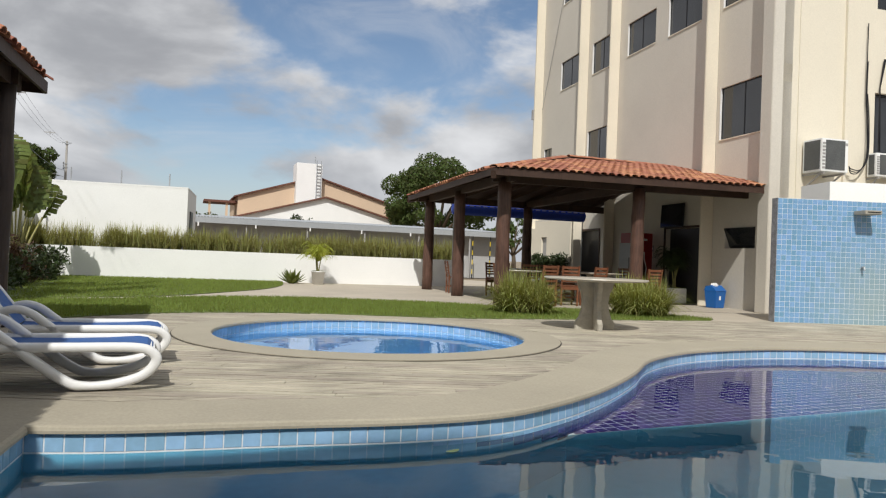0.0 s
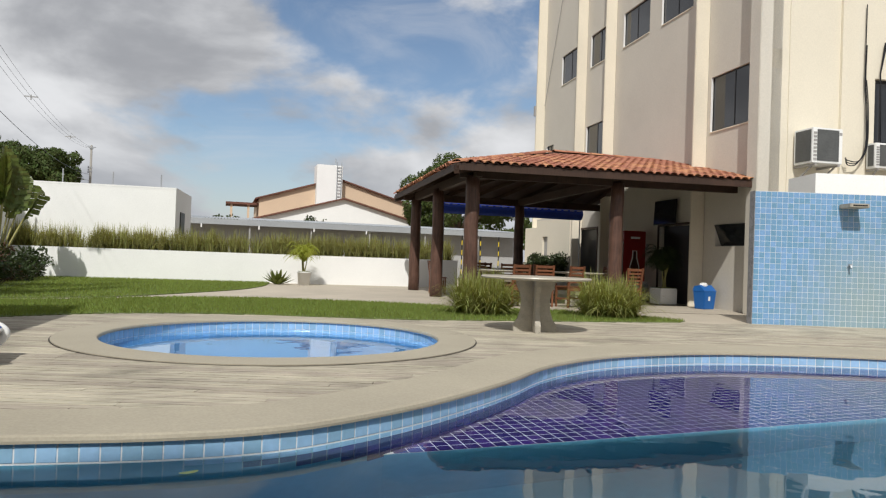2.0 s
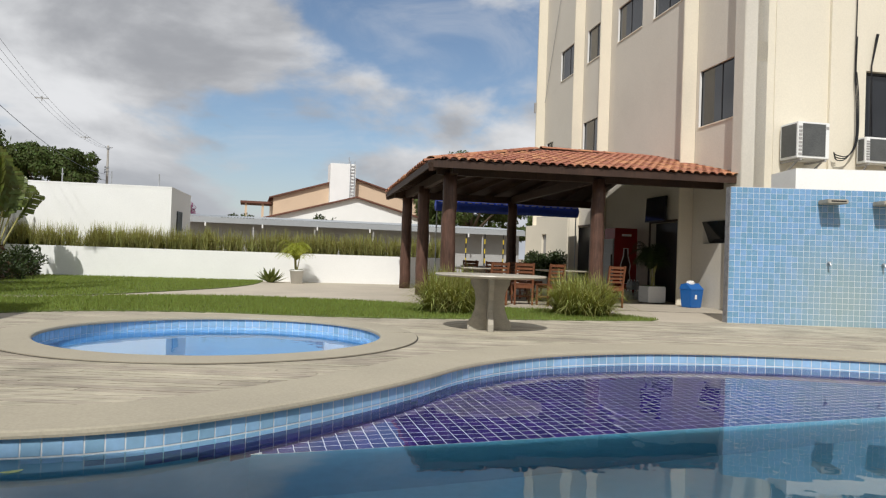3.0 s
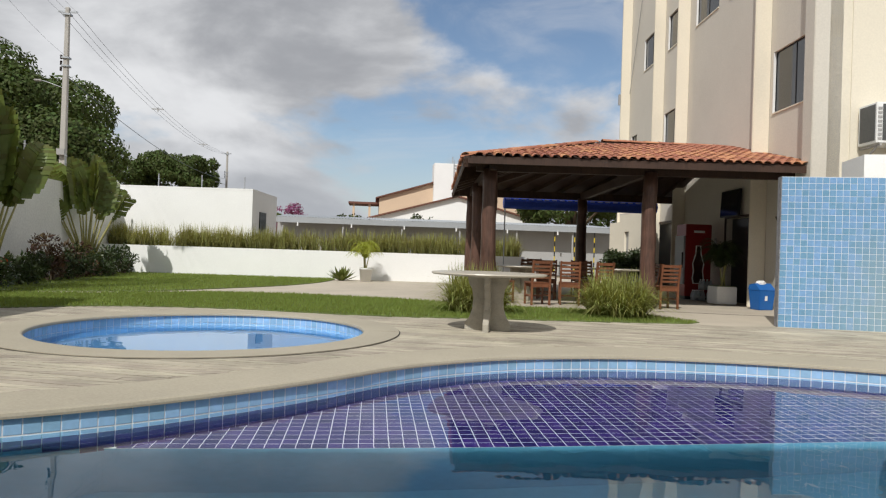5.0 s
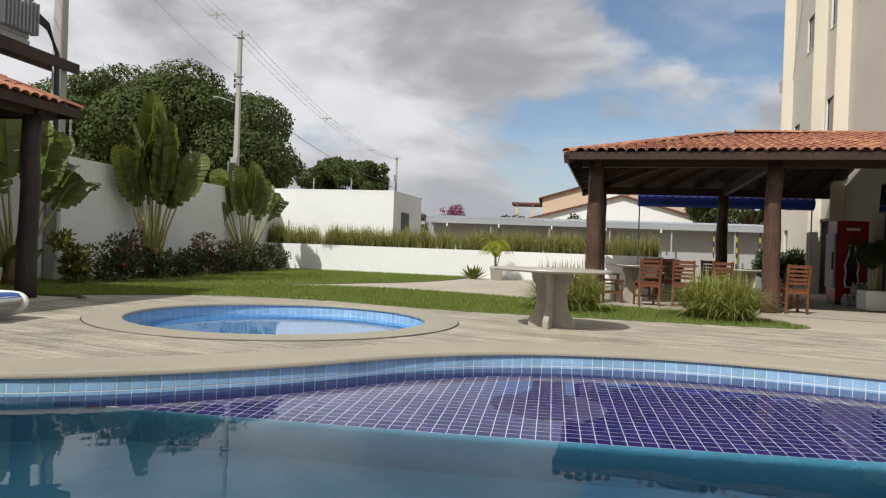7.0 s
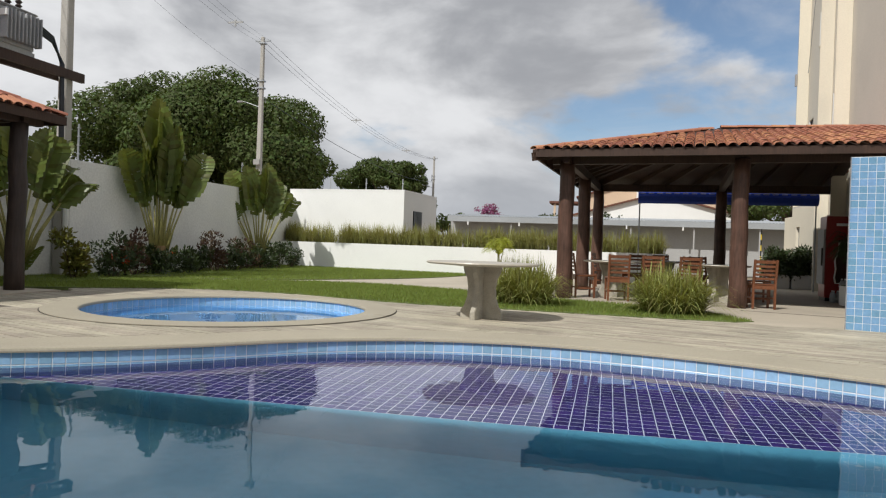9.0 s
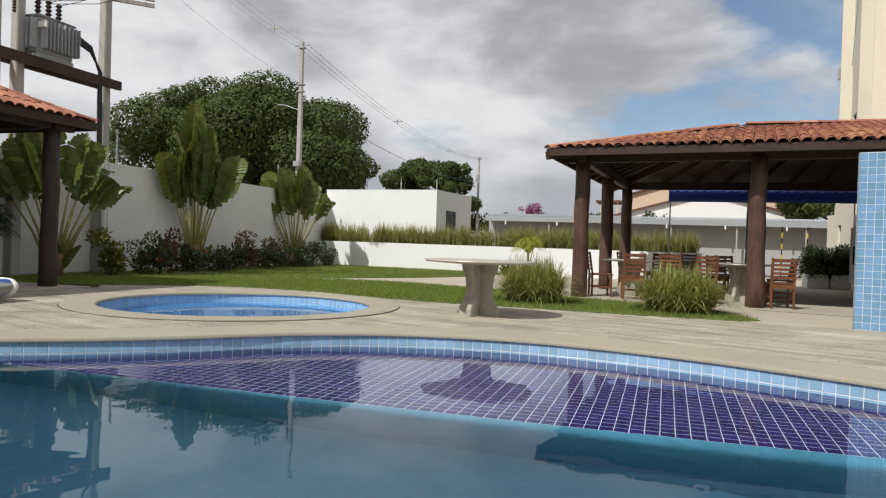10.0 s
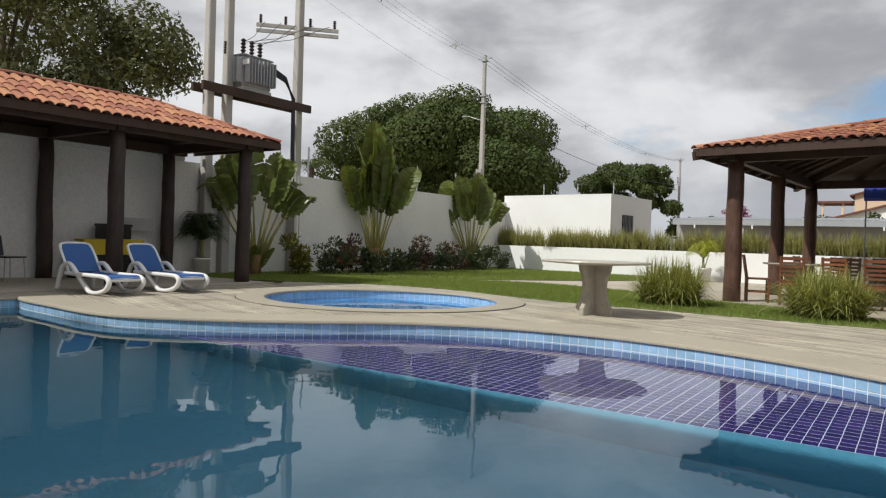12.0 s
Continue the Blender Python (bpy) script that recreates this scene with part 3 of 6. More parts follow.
def band(pts, d0, d1, z0, z1, material, name, label, lip=0.025):
    """A coping band between two offsets of a line, with a rounded inner lip."""
    a, b = offset_line(pts, d0), offset_line(pts, d1)
    bm = bmesh.new()
    prof = [(0.0, z0), (0.0, z1 - lip), (lip * 0.3, z1 - lip * 0.3), (lip, z1), (1.0, z1), (1.0, z0)]
    rows = []
    for p, q in zip(a, b):
        w = (q - p).length
        dirv = (q - p) / w
        rows.append([bm.verts.new((*(p + dirv * (s if s < 1 else w)), z)) for s, z in prof])
    for r, s in zip(rows, rows[1:]):
        for k in range(len(prof) - 1):
            bm.faces.new((r[k], s[k], s[k + 1], r[k + 1]))
    bmesh.ops.recalc_face_normals(bm, faces=bm.faces)
    return setting(name, bm, material, label, "coping")


edge_fine = even(EDGE, 0.12)
band(edge_fine, -0.025, 0.6, -0.028, 0.012, M["coping"], "coping_main", "smooth beige stone coping round the pool")
left_line = [Vector((-0.80 + 0.0189 * k, 0.55 + 0.2 * k)) for k in range(18)] + [Vector((-0.46, 4.15))]
band(left_line, -0.025, 0.5, -0.028, 0.011, M["coping"], "coping_west", "smooth beige stone coping round the pool")
sheet("coping_corner", [(-0.44, 4.14), (-0.33, 4.76), (-0.95, 4.87), (-1.0, 4.10)], 0.0095, M["coping"], "smooth beige stone corner of the coping", "coping")
sheet("coping_south", [(-1.32, 0.05), (12.32, 0.05), (12.32, 0.56), (-1.32, 0.56)], 0.0105, M["coping"], "smooth beige stone coping along the walkway", "coping")
sheet("coping_east", [(11.69, 0.562), (12.32, 0.562), (12.32, 3.19), (11.69, 3.19)], 0.0100, M["coping"], "smooth beige stone coping at the pool's end", "coping")
circle = [KID + KID_R * Vector((math.cos(-a), math.sin(-a))) for a in (2 * math.pi * k / 72 for k in range(73))]
band(circle, -0.025, RING_R - KID_R, -0.028, 0.014, M["coping"], "coping_round", "smooth beige stone ring round the small pool")


def kid_basin():
    bm = bmesh.new()
    rows = []
    for r, z in ((KID_R + 0.004, -0.04), (KID_R + 0.004, -0.42), (KID_R - 0.03, -0.45), (0.01, -0.45)):
        rows.append([bm.verts.new((KID.x + r * math.cos(a), KID.y + r * math.sin(a), z)) for a in (2 * math.pi * k / 64 for k in range(64))])
    for a, b in zip(rows, rows[1:]):
        for k in range(64):
            bm.faces.new((a[k], a[(k + 1) % 64], b[(k + 1) % 64], b[k]))
    bmesh.ops.recalc_face_normals(bm, faces=bm.faces)
    for f in bm.faces:
        f.normal_flip() if f.normal.z < -0.5 else None
    return setting("round_basin", bm, M["kid_blue"], "round shallow pool lined in blue tile", "pool")


KID_BASIN = kid_basin()


# ---- boundary walls ----
def slab_wall(name, a, b, z0, z1, thick, material, label, cap=0.0):
    """A wall from plan point a to b; its thickness goes to the left of that line."""
    a, b = Vector(a), Vector(b)
    ang = math.degrees(math.atan2(b.y - a.y, b.x - a.x))
    m = pose(a.x, a.y, 0, 0, 0, ang)
    L = (b - a).length
    bm = boxes(((0, 0, z0), (L, thick, z1)), m=m)
    if cap:
        box(bm, (-0.01, -cap, z1), (L + 0.01, thick + cap, z1 + 0.05), m)
    return setting(name, bm, material, label, "wall")


slab_wall("wall_west", (-4.51, -8.03), (-4.20, 24.48), -0.05, 2.64, 0.18, M["white_old"], "tall white painted boundary wall in shade")
slab_wall("wall_west_high", (-4.37, -4.54), (-4.27, 9.37), 2.641, 2.92, 0.15, M["white_old"], "raised white wall behind the side pavilion")
slab_wall("wall_planter", (9.45, 22.34), (-4.30, 23.50), -0.02, 0.92, -0.14, M["white"], "low white planter wall in the sun")
slab_wall("planter_end", (9.45, 22.34), (9.56, 23.35), -0.02, 0.92, 0.14, M["white"], "low white planter end")
sheet("planter_soil", [(-4.25, 23.65), (9.29, 22.50), (9.41, 23.40), (-4.2, 24.7)], 0.82, M["ground"], "dark soil of the raised planter", "soil")
# unseen wall, its height set so its shadow covers the deep pool floor
slab_wall("wall_south", (20, -1.95), (-5.0, -1.95), -0.05, 7.15, 0.25, M["white"], "unseen plain white wall added to shade the deep pool")


def white_block():
    o, ang = Vector((0.40, 23.85)), -5.0
    m = pose(o.x, o.y, 0, 0, 0, ang)
    bm = boxes(((-4.7, 0, 0), (0, 3.6, 2.87)), ((-4.705, -0.005, 2.87), (0.005, 3.605, 2.92)), m=m)
    ob = setting("utility_block", bm, M["white"], "plain white flat-roofed utility block", "block")
    bm = boxes(((0.002, 0.95, 1.45), (0.03, 1.85, 2.2)), m=m)
    part("vent_opening", bm, M["black"], ob, "dark barred opening")
    bm = bmesh.new()
    for k in range(7):
        box(bm, (0.03, 1.0 + 0.125 * k, 1.46), (0.045, 1.015 + 0.125 * k, 2.19), m)
    part("bars", bm, M["metal"], ob, "grey metal bars")
    return ob


white_block()


def carport():
    t = thing("carport", "long carport with a pale corrugated roof edge", "carport", (-0.1, 33.1, 0), 0.6)
    bm = bmesh.new()
    L, n = 16.6, 120
    rows = []
    for k in range(n * 2 + 1):
        x = L * k / (2 * n)
        z = 2.42 + (0.04 if k % 2 else 0.0)
        rows.append([bm.verts.new((x, 0, z)), bm.verts.new((x, 5.0, z + 0.30)), bm.verts.new((x, 0, z - 0.02)), bm.verts.new((x, 5.0, z + 0.28))])
    for a, b in zip(rows, rows[1:]):
        bm.faces.new((a[0], b[0], b[1], a[1])); bm.faces.new((a[2], a[3], b[3], b[2])); bm.faces.new((a[0], a[2], b[2], b[0]))
    part("corrugated_roof", bm, M["sheet"], t)
    part("gutter", boxes(((0, -0.06, 2.16), (L, 0.02, 2.41))), M["sheet"], t)
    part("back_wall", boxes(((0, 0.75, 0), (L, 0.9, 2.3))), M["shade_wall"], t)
    for k in range(6):
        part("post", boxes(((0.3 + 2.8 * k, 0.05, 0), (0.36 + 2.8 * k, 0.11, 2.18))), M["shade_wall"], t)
        part("hook", boxes(((1.0 + 2.5 * k, -0.1, 2.0), (1.06 + 2.5 * k, -0.062, 2.16))), M["white"], t)
    return t


carport()


# ---- the tall building ----
def building():
    t = thing("apartment_building", "tall cream rendered building with fins and dark windows", "building", (12.93, 12.15, 0), 0)
    ang = 5.2
    west = pose(0, 0, 0, 0, 0, 90 - ang) @ Matrix.Diagonal((1, 1, 1, 1))
    H, L = 16.0, 14.05
    # along the west side: distance from the front corner, sill and head
    wins = [(0.45, 2.2, 4.28, 5.62), (10.35, 12.05, 7.74, 8.85), (7.95, 9.42, 7.74, 8.85), (5.35, 6.98, 7.74, 8.8), (3.1, 4.68, 7.7, 8.8), (7.95, 9.6, 4.3, 5.72), (12.7, 13.45, 4.4, 5.6)]
    wins += [(a, b, c + 3.4, d + 3.4) for a, b, c, d in wins[1:5]] + [(0.45, 2.2, 7.7, 9.1)]
    doors = [(2.78, 4.45, 0.0, 2.06), (8.45, 10.2, 0.0, 2.15), (0.75, 1.85, 1.49, 2.0)]
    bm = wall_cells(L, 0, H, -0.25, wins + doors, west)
    part("wall", bm, M["cream_grey"], t, "greyer cream west wall")
    front = pose(0, 0, 0, 0, 0, -ang)
    fw = [(2.62, 4.4, 3.86, 5.3), (2.62, 4.4, 7.3, 8.7)]
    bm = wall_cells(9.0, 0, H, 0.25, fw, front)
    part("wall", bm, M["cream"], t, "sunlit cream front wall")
    part("wall", boxes(((8.75, 0.26, 0), (9.0, L - 0.26, H)), ((0.27, L - 0.25, 0), (8.74, L, H)), m=front), M["cream"], t)
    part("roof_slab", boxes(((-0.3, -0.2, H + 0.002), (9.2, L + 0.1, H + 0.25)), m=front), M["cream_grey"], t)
    # fins standing out from the west wall
    for s, w in ((2.33, 0.07), (7.46, 0.07), (9.72, 0.07), (13.78, 0.10)):
        part("fin", boxes(((s, 0.002, 0), (s + w, 0.36, H)), m=west, bevel=0.012), M["cream"], t)
    # corner fin in the greyer cream: its grazing-sun tone is put into the colour
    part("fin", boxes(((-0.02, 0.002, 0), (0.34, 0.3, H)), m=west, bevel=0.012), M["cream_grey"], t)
    for x0, x1, d in ((0.42, 0.56, 0.02), (1.70, 1.87, 0.07)):
        part("pilaster", boxes(((x0, -d, 2.5), (x1, -0.002, H)), m=front), M["cream"], t)
    for a, b, c, d in wins:
        w = part("window", boxes(((a + 0.03, -0.075, c + 0.03), (b - 0.03, -0.06, d - 0.03)), m=west), M["dark_glass"], t, "dark tinted sliding window")
        fb = boxes(((a, -0.085, c), (a + 0.03, -0.05, d)), ((b - 0.03, -0.085, c), (b, -0.05, d)), ((a + 0.03, -0.085, c), (b - 0.03, -0.05, c + 0.03)), ((a + 0.03, -0.085, d - 0.03), (b - 0.03, -0.05, d)), (((a + b) / 2 - 0.012, -0.058, c + 0.03), ((a + b) / 2 + 0.012, -0.048, d - 0.03)), m=west)
        part("frame", fb, M["black"], w)
        part("sill", boxes(((a, 0.002, c - 0.03), (b, 0.022, c - 0.002)), m=west), M["cream"], w)
        # white strip on the south-facing reveal only; sunlight put into its colour
        part("jamb", boxes(((b - 0.012, -0.048, c), (b - 0.002, 0.006, d)), m=west), M["plastic"], w, "white strip that paints the reveal as sunlit")
    for a, b, c, d in fw:
        w = part("window", boxes(((a + 0.05, 0.135, c + 0.05), (b - 0.05, 0.15, d - 0.05)), m=front), M["dark_glass"], t, "dark tinted sliding window")
        fb = boxes(((a, 0.10, c), (a + 0.05, 0.18, d)), ((b - 0.05, 0.10, c), (b, 0.18, d)), ((a + 0.05, 0.10, c), (b - 0.05, 0.18, c + 0.05)), ((a + 0.05, 0.10, d - 0.05), (b - 0.05, 0.18, d)), m=front)
        part("frame", fb, M["black"], w)
    # doors under the pavilion and the tilted kitchen window
    for a, b, c, d in doors[:2]:
        dd = part("door", boxes(((a, -0.2, c), (b, -0.15, d)), m=west), M["black"], t, "dark open doorway with a black leaf")
        part("frame", boxes(((a - 0.06, 0.002, c), (a, 0.03, d + 0.06)), ((b, 0.002, c), (b + 0.06, 0.03, d + 0.06)), ((a, 0.002, d), (b, 0.03, d + 0.06)), m=west), M["wood"], dd)
    a, b, c, d = doors[2]
    aw = part("awning_window", boxes(((a, -0.2, c), (b, -0.17, d)), m=west), M["black"], t, "dark tilted awning window")
    tilt = west @ Matrix.Translation((0, 0.02, d)) @ pose(0, 0, 0, -22)
    part("sash", boxes(((a, -0.02, c - d), (b, 0.02, 0)), m=tilt), M["dark_glass"], aw)
    # rain pipe and hanging cable on the west wall
    bm = bmesh.new()
    tube(bm, [west @ Vector((13.7, 0.05, 7.3)), west @ Vector((11.6, 0.06, 12.2))], 0.012, 6)
    part("cable", bm, M["frame_grey"], t)
    part("junction_box", boxes(((13.80, 0.37, 6.9), (13.93, 0.43, 7.3)), m=west), M["frame_grey"], t)
    return t, front, west


BUILDING, FRONT, WEST = building()
FRONT_W = pose(12.93, 12.15, 0) @ FRONT
WEST_W = pose(12.93, 12.15, 0) @ WEST


# ---- tiled shower wall ----
def shower_wall():
    t = thing("shower_wall", "freestanding shower wall of small blue glazed tiles", "wall", (10.87, 10.19, 0), -17.0)
    part("core", boxes(((0.0, 0.02, 0), (5.2, 0.2, 2.37)), bevel=0.0), M["grout"], t)
    part("edge_strip", boxes(((-0.012, 0.0, 0), (-0.001, 0.2, 2.37))), M["pebble"], t, "grey pebble edge strip")
    part("render_back", boxes(((0.0, 0.201, 0), (5.2, 0.215, 2.37))), M["cream"], t)
    return t


SHOWER_WALL = shower_wall()
bm = boxes(((1.36, 0.55, 0), (5.6, 1.55, 2.80)), m=pose(10.87, 10.19, 0, 0, 0, -17.0))
setting("service_block", bm, M["white"], "low white rendered block behind the shower wall", "block")


# ---- pavilions with clay tile roofs ----
def tile_mesh():
    """One curved clay tile, 0.42 long, lying along local y, crown up."""
    bm = bmesh.new()
    n = 6
    rows = []
    for y, r in ((0.0, 0.088), (0.42, 0.074)):
        for k, rr in ((0, r), (1, r - 0.014)):
            rows.append([bm.verts.new((rr * math.cos(math.pi * i / n), y, rr * 0.62 * math.sin(math.pi * i / n))) for i in range(n + 1)])
    o0, i0, o1, i1 = rows
    for i in range(n):
        bm.faces.new((o0[i], o0[i + 1], o1[i + 1], o1[i]))
        bm.faces.new((i0[i + 1], i0[i], i1[i], i1[i + 1]))
        bm.faces.new((o0[i + 1], o0[i], i0[i], i0[i + 1]))
    bmesh.ops.recalc_face_normals(bm, faces=bm.faces)
    me = bpy.data.meshes.new("tile")
    bm.to_mesh(me); bm.free()
    me.materials.append(M["clay"])
    return me


TILE = tile_mesh()
TILE_V = [v.co.copy() for v in TILE.vertices]
TILE_F = [tuple(p.vertices) for p in TILE.polygons]


def tile_places(eave_a, eave_b, top, seed):
    """Poses of tiles on a roof plane, eave from a to b (left to right seen from outside), clipped by the plane's upper corner points."""
    a, b = Vector(eave_a), Vector(eave_b)
    ex = (b - a).normalized()
    up = Vector(top[0]) - a
    nrm = ex.cross(up).normalized()
    if nrm.z < 0:
        nrm = -nrm
    ey = nrm.cross(ex)
    poly = [(0, 0), ((b - a).length, 0)] + [((Vector(p) - a).dot(ex), (Vector(p) - a).dot(ey)) for p in top]
    rng = random.Random(seed)
    out = []
    ymax = max(p[1] for p in poly)
    rows, cols = int(ymax / 0.34) + 1, int((b - a).length / 0.182) + 1
    for r in range(rows):
        for c in range(cols):
            x, y = 0.09 + c * 0.182, -0.06 + r * 0.34
            if inside((x, y + 0.34), poly):
                o = a + ex * (x + rng.uniform(-0.006, 0.006)) + ey * (y + rng.uniform(-0.012, 0.012)) + nrm * (0.026 + rng.uniform(0, 0.006))
                m = Matrix((ex, ey, nrm)).transposed().to_4x4()
                m = m @ pose(0, 0, 0, -1.6 + rng.uniform(-0.6, 0.6), 0, rng.uniform(-1.4, 1.4))
                m.translation = o
                out.append(m)
    return out


def joined_tiles(name, places, parent):
    verts, faces = [], []
    for m in places:
        k = len(verts)
        verts += [m @ v for v in TILE_V]
        faces += [tuple(k + i for i in f) for f in TILE_F]
    ob = raw(name, verts, faces, M["clay"])
    ob.parent = parent
    ob["kind"] = "stuff"
    return ob


def ridge_tiles(parent, pts, seed):
    rng = random.Random(seed)
    for a, b in zip(pts, pts[1:]):
        a, b = Vector(a), Vector(b)
        n = int((b - a).length / 0.36)
        d = (b - a).normalized()
        s = d.cross(Vector((0, 0, 1))).normalized()
        u = s.cross(d)
        for k in range(n):
            m = Matrix((s, d, u)).transposed().to_4x4() @ pose(0, 0, 0, rng.uniform(-1, 1), 0, rng.uniform(-2, 2)) @ Matrix.Diagonal((1.25, 1, 1.1, 1))
            m.translation = a + d * (k * 0.36) + u * 0.012
            ob = new("ridge_tile", TILE)
            ob.parent = parent
            ob.matrix_basis = m


def log_post(parent, x, y, h, r, seed, material="trunk_wood"):
    rng = random.Random(seed)
    bm = bmesh.new()
    pts = [(x + rng.uniform(-0.012, 0.012), y + rng.uniform(-0.012, 0.012), h * k / 8) for k in range(9)]
    tube(bm, pts, [r * (1.08 - 0.016 * k) * rng.uniform(0.97, 1.03) for k in range(9)], 14)
    return part("post", bm, M[material], parent, smooth=True)


def roof_plate(parent, planes):
    """Boarded underside just below the tiles, one thin slab."""
    bm = bmesh.new()
    for poly in planes:
        P = [Vector(p) for p in poly]
        n = (P[1] - P[0]).cross(P[2] - P[0]).normalized()
        n = n if n.z > 0 else -n
        hi = [bm.verts.new(p) for p in P]
        lo = [bm.verts.new(p - n * 0.03) for p in P]
        bm.faces.new(hi); bm.faces.new(lo[::-1])
        for i in range(len(P)):
            j = (i + 1) % len(P)
            bm.faces.new((lo[i], lo[j], hi[j], hi[i]))
    bmesh.ops.recalc_face_normals(bm, faces=bm.faces)
    return part("roof", bm, M["wood"], parent, "dark boarded roof laid with clay tiles")


def rafters(parent, eave_a, eave_b, top_a, top_b, n, w=0.06, h=0.1):
    a, b, c, d = map(Vector, (eave_a, eave_b, top_a, top_b))
    for k in range(n):
        f = (k + 0.5) / n
        bm = bmesh.new()
        beam(bm, a.lerp(b, f) - Vector((0, 0, 0.09)), c.lerp(d, f) - Vector((0, 0, 0.09)), w, h)
        part("rafter", bm, M["wood"], parent)


def dining_pavilion():
    t = thing("dining_pavilion", "open pavilion on log posts with a clay tile hip roof", "pavilion")
    for k, (x, y) in enumerate(((6.81, 13.77), (10.00, 13.35), (7.06, 16.95), (7.34, 20.13), (10.63, 20.00))):
        log_post(t, x, y, 2.73, 0.15, 10 + k)
    A, B, C, D = (6.20, 13.05, 2.87), (12.86, 12.30, 2.87), (13.63, 20.75, 2.87), (6.85, 20.80, 2.87)
    R0, R1 = (10.07, 16.67, 3.87), (13.31, 16.66, 3.87)
    roof = roof_plate(t, [(A, B, R1, R0), (D, A, R0), (C, D, R0, R1)])
    for a, b in (((6.53, 13.81, 2.77), (12.85, 13.04, 2.77)), ((6.81, 13.36, 2.77), (7.36, 20.54, 2.77)), ((6.96, 20.17, 2.77), (13.49, 19.99, 2.77)), ((10.00, 13.35, 2.78), (10.63, 20.00, 2.78))):
        bm = bmesh.new()
        beam(bm, a, b, 0.13, 0.2)
        part("tie_beam", bm, M["wood"], t)
    for a, b in ((A, B), (D, A), (C, D)):
        bm = bmesh.new()
        a2, b2 = Vector(a), Vector(b)
        beam(bm, a2 - Vector((0, 0, 0.075)), b2 - Vector((0, 0, 0.075)), 0.035, 0.14)
        part("fascia", bm, M["wood"], t)
    for a, b in ((A, R0), (D, R0), (R0, R1)):
        bm = bmesh.new()
        beam(bm, Vector(a) - Vector((0, 0, 0.14)), Vector(b) - Vector((0, 0, 0.14)), 0.1, 0.16)
        part("hip_rafter", bm, M["wood"], t)
    rafters(t, (7.67, 12.9, 2.87), B, R0, R1, 9)
    rafters(t, (6.30, 14.0, 2.87), (6.78, 19.9, 2.87), (9.60, 16.65, 3.82), (9.60, 16.82, 3.82), 7)
    rafters(t, (7.71, 20.79, 2.87), C, R0, R1, 7)
    return t, roof, A, B, C, D, R0, R1


DINING, DROOF, dA, dB, dC, dD, dR0, dR1 = dining_pavilion()


def lounge_pavilion():
    t = thing("lounge_pavilion", "open side pavilion on dark posts with clay tile roof", "pavilion")
    # the unseen south end of posts and roof is added to block the sun
    for k, (x, y) in enumerate(((-1.66, 8.97), (-1.76, 6.28), (-1.86, 3.57), (-4.06, 8.82), (-4.18, 6.25), (-4.25, 3.55), (-1.97, 0.72), (-2.05, -2.15))):
        log_post(t, x, y, 2.74, 0.135, 30 + k, "dark_post")
    A, B, C, D = (-1.35, 9.62, 2.92), (-1.95, -3.65, 2.92), (-4.50, -3.62, 2.92), (-4.28, 9.62, 2.92)
    R0, R1 = (-2.80, 7.59, 3.54), (-3.20, -3.63, 3.54)
    roof = roof_plate(t, [(B, A, R0, R1), (A, D, R0), (D, C, R1, R0)])
    for a, b in (((-1.62, 9.36, 2.80), (-2.11, -3.55, 2.80)), ((-4.02, 9.22, 2.80), (-4.33, -3.53, 2.80)), ((-1.51, 8.97, 2.81), (-4.21, 8.82, 2.81)), ((-1.64, 6.28, 2.81), (-4.26, 6.25, 2.81)), ((-1.77, 3.57, 2.81), (-4.35, 3.55, 2.81))):
        bm = bmesh.new()
        beam(bm, a, b, 0.13, 0.19)
        part("tie_beam", bm, M["wood"], t)
    for a, b in ((A, B), (D, A)):
        bm = bmesh.new()
        beam(bm, Vector(a) - Vector((0, 0, 0.075)), Vector(b) - Vector((0, 0, 0.075)), 0.035, 0.14)
        part("fascia", bm, M["wood"], t)
    rafters(t, (-1.41, 8.74, 2.92), B, R0, R1, 18)
    return t, roof, A, B, C, D, R0, R1


LOUNGE, LROOF, lA, lB, lC, lD, lR0, lR1 = lounge_pavilion()
sheet("lounge_floor", [(-4.81, -3.80), (-1.34, -3.84), (-1.12, 9.36), (-4.57, 9.41)], 0.014, M["concrete"], "shaded concrete floor of the side pavilion", "floor")


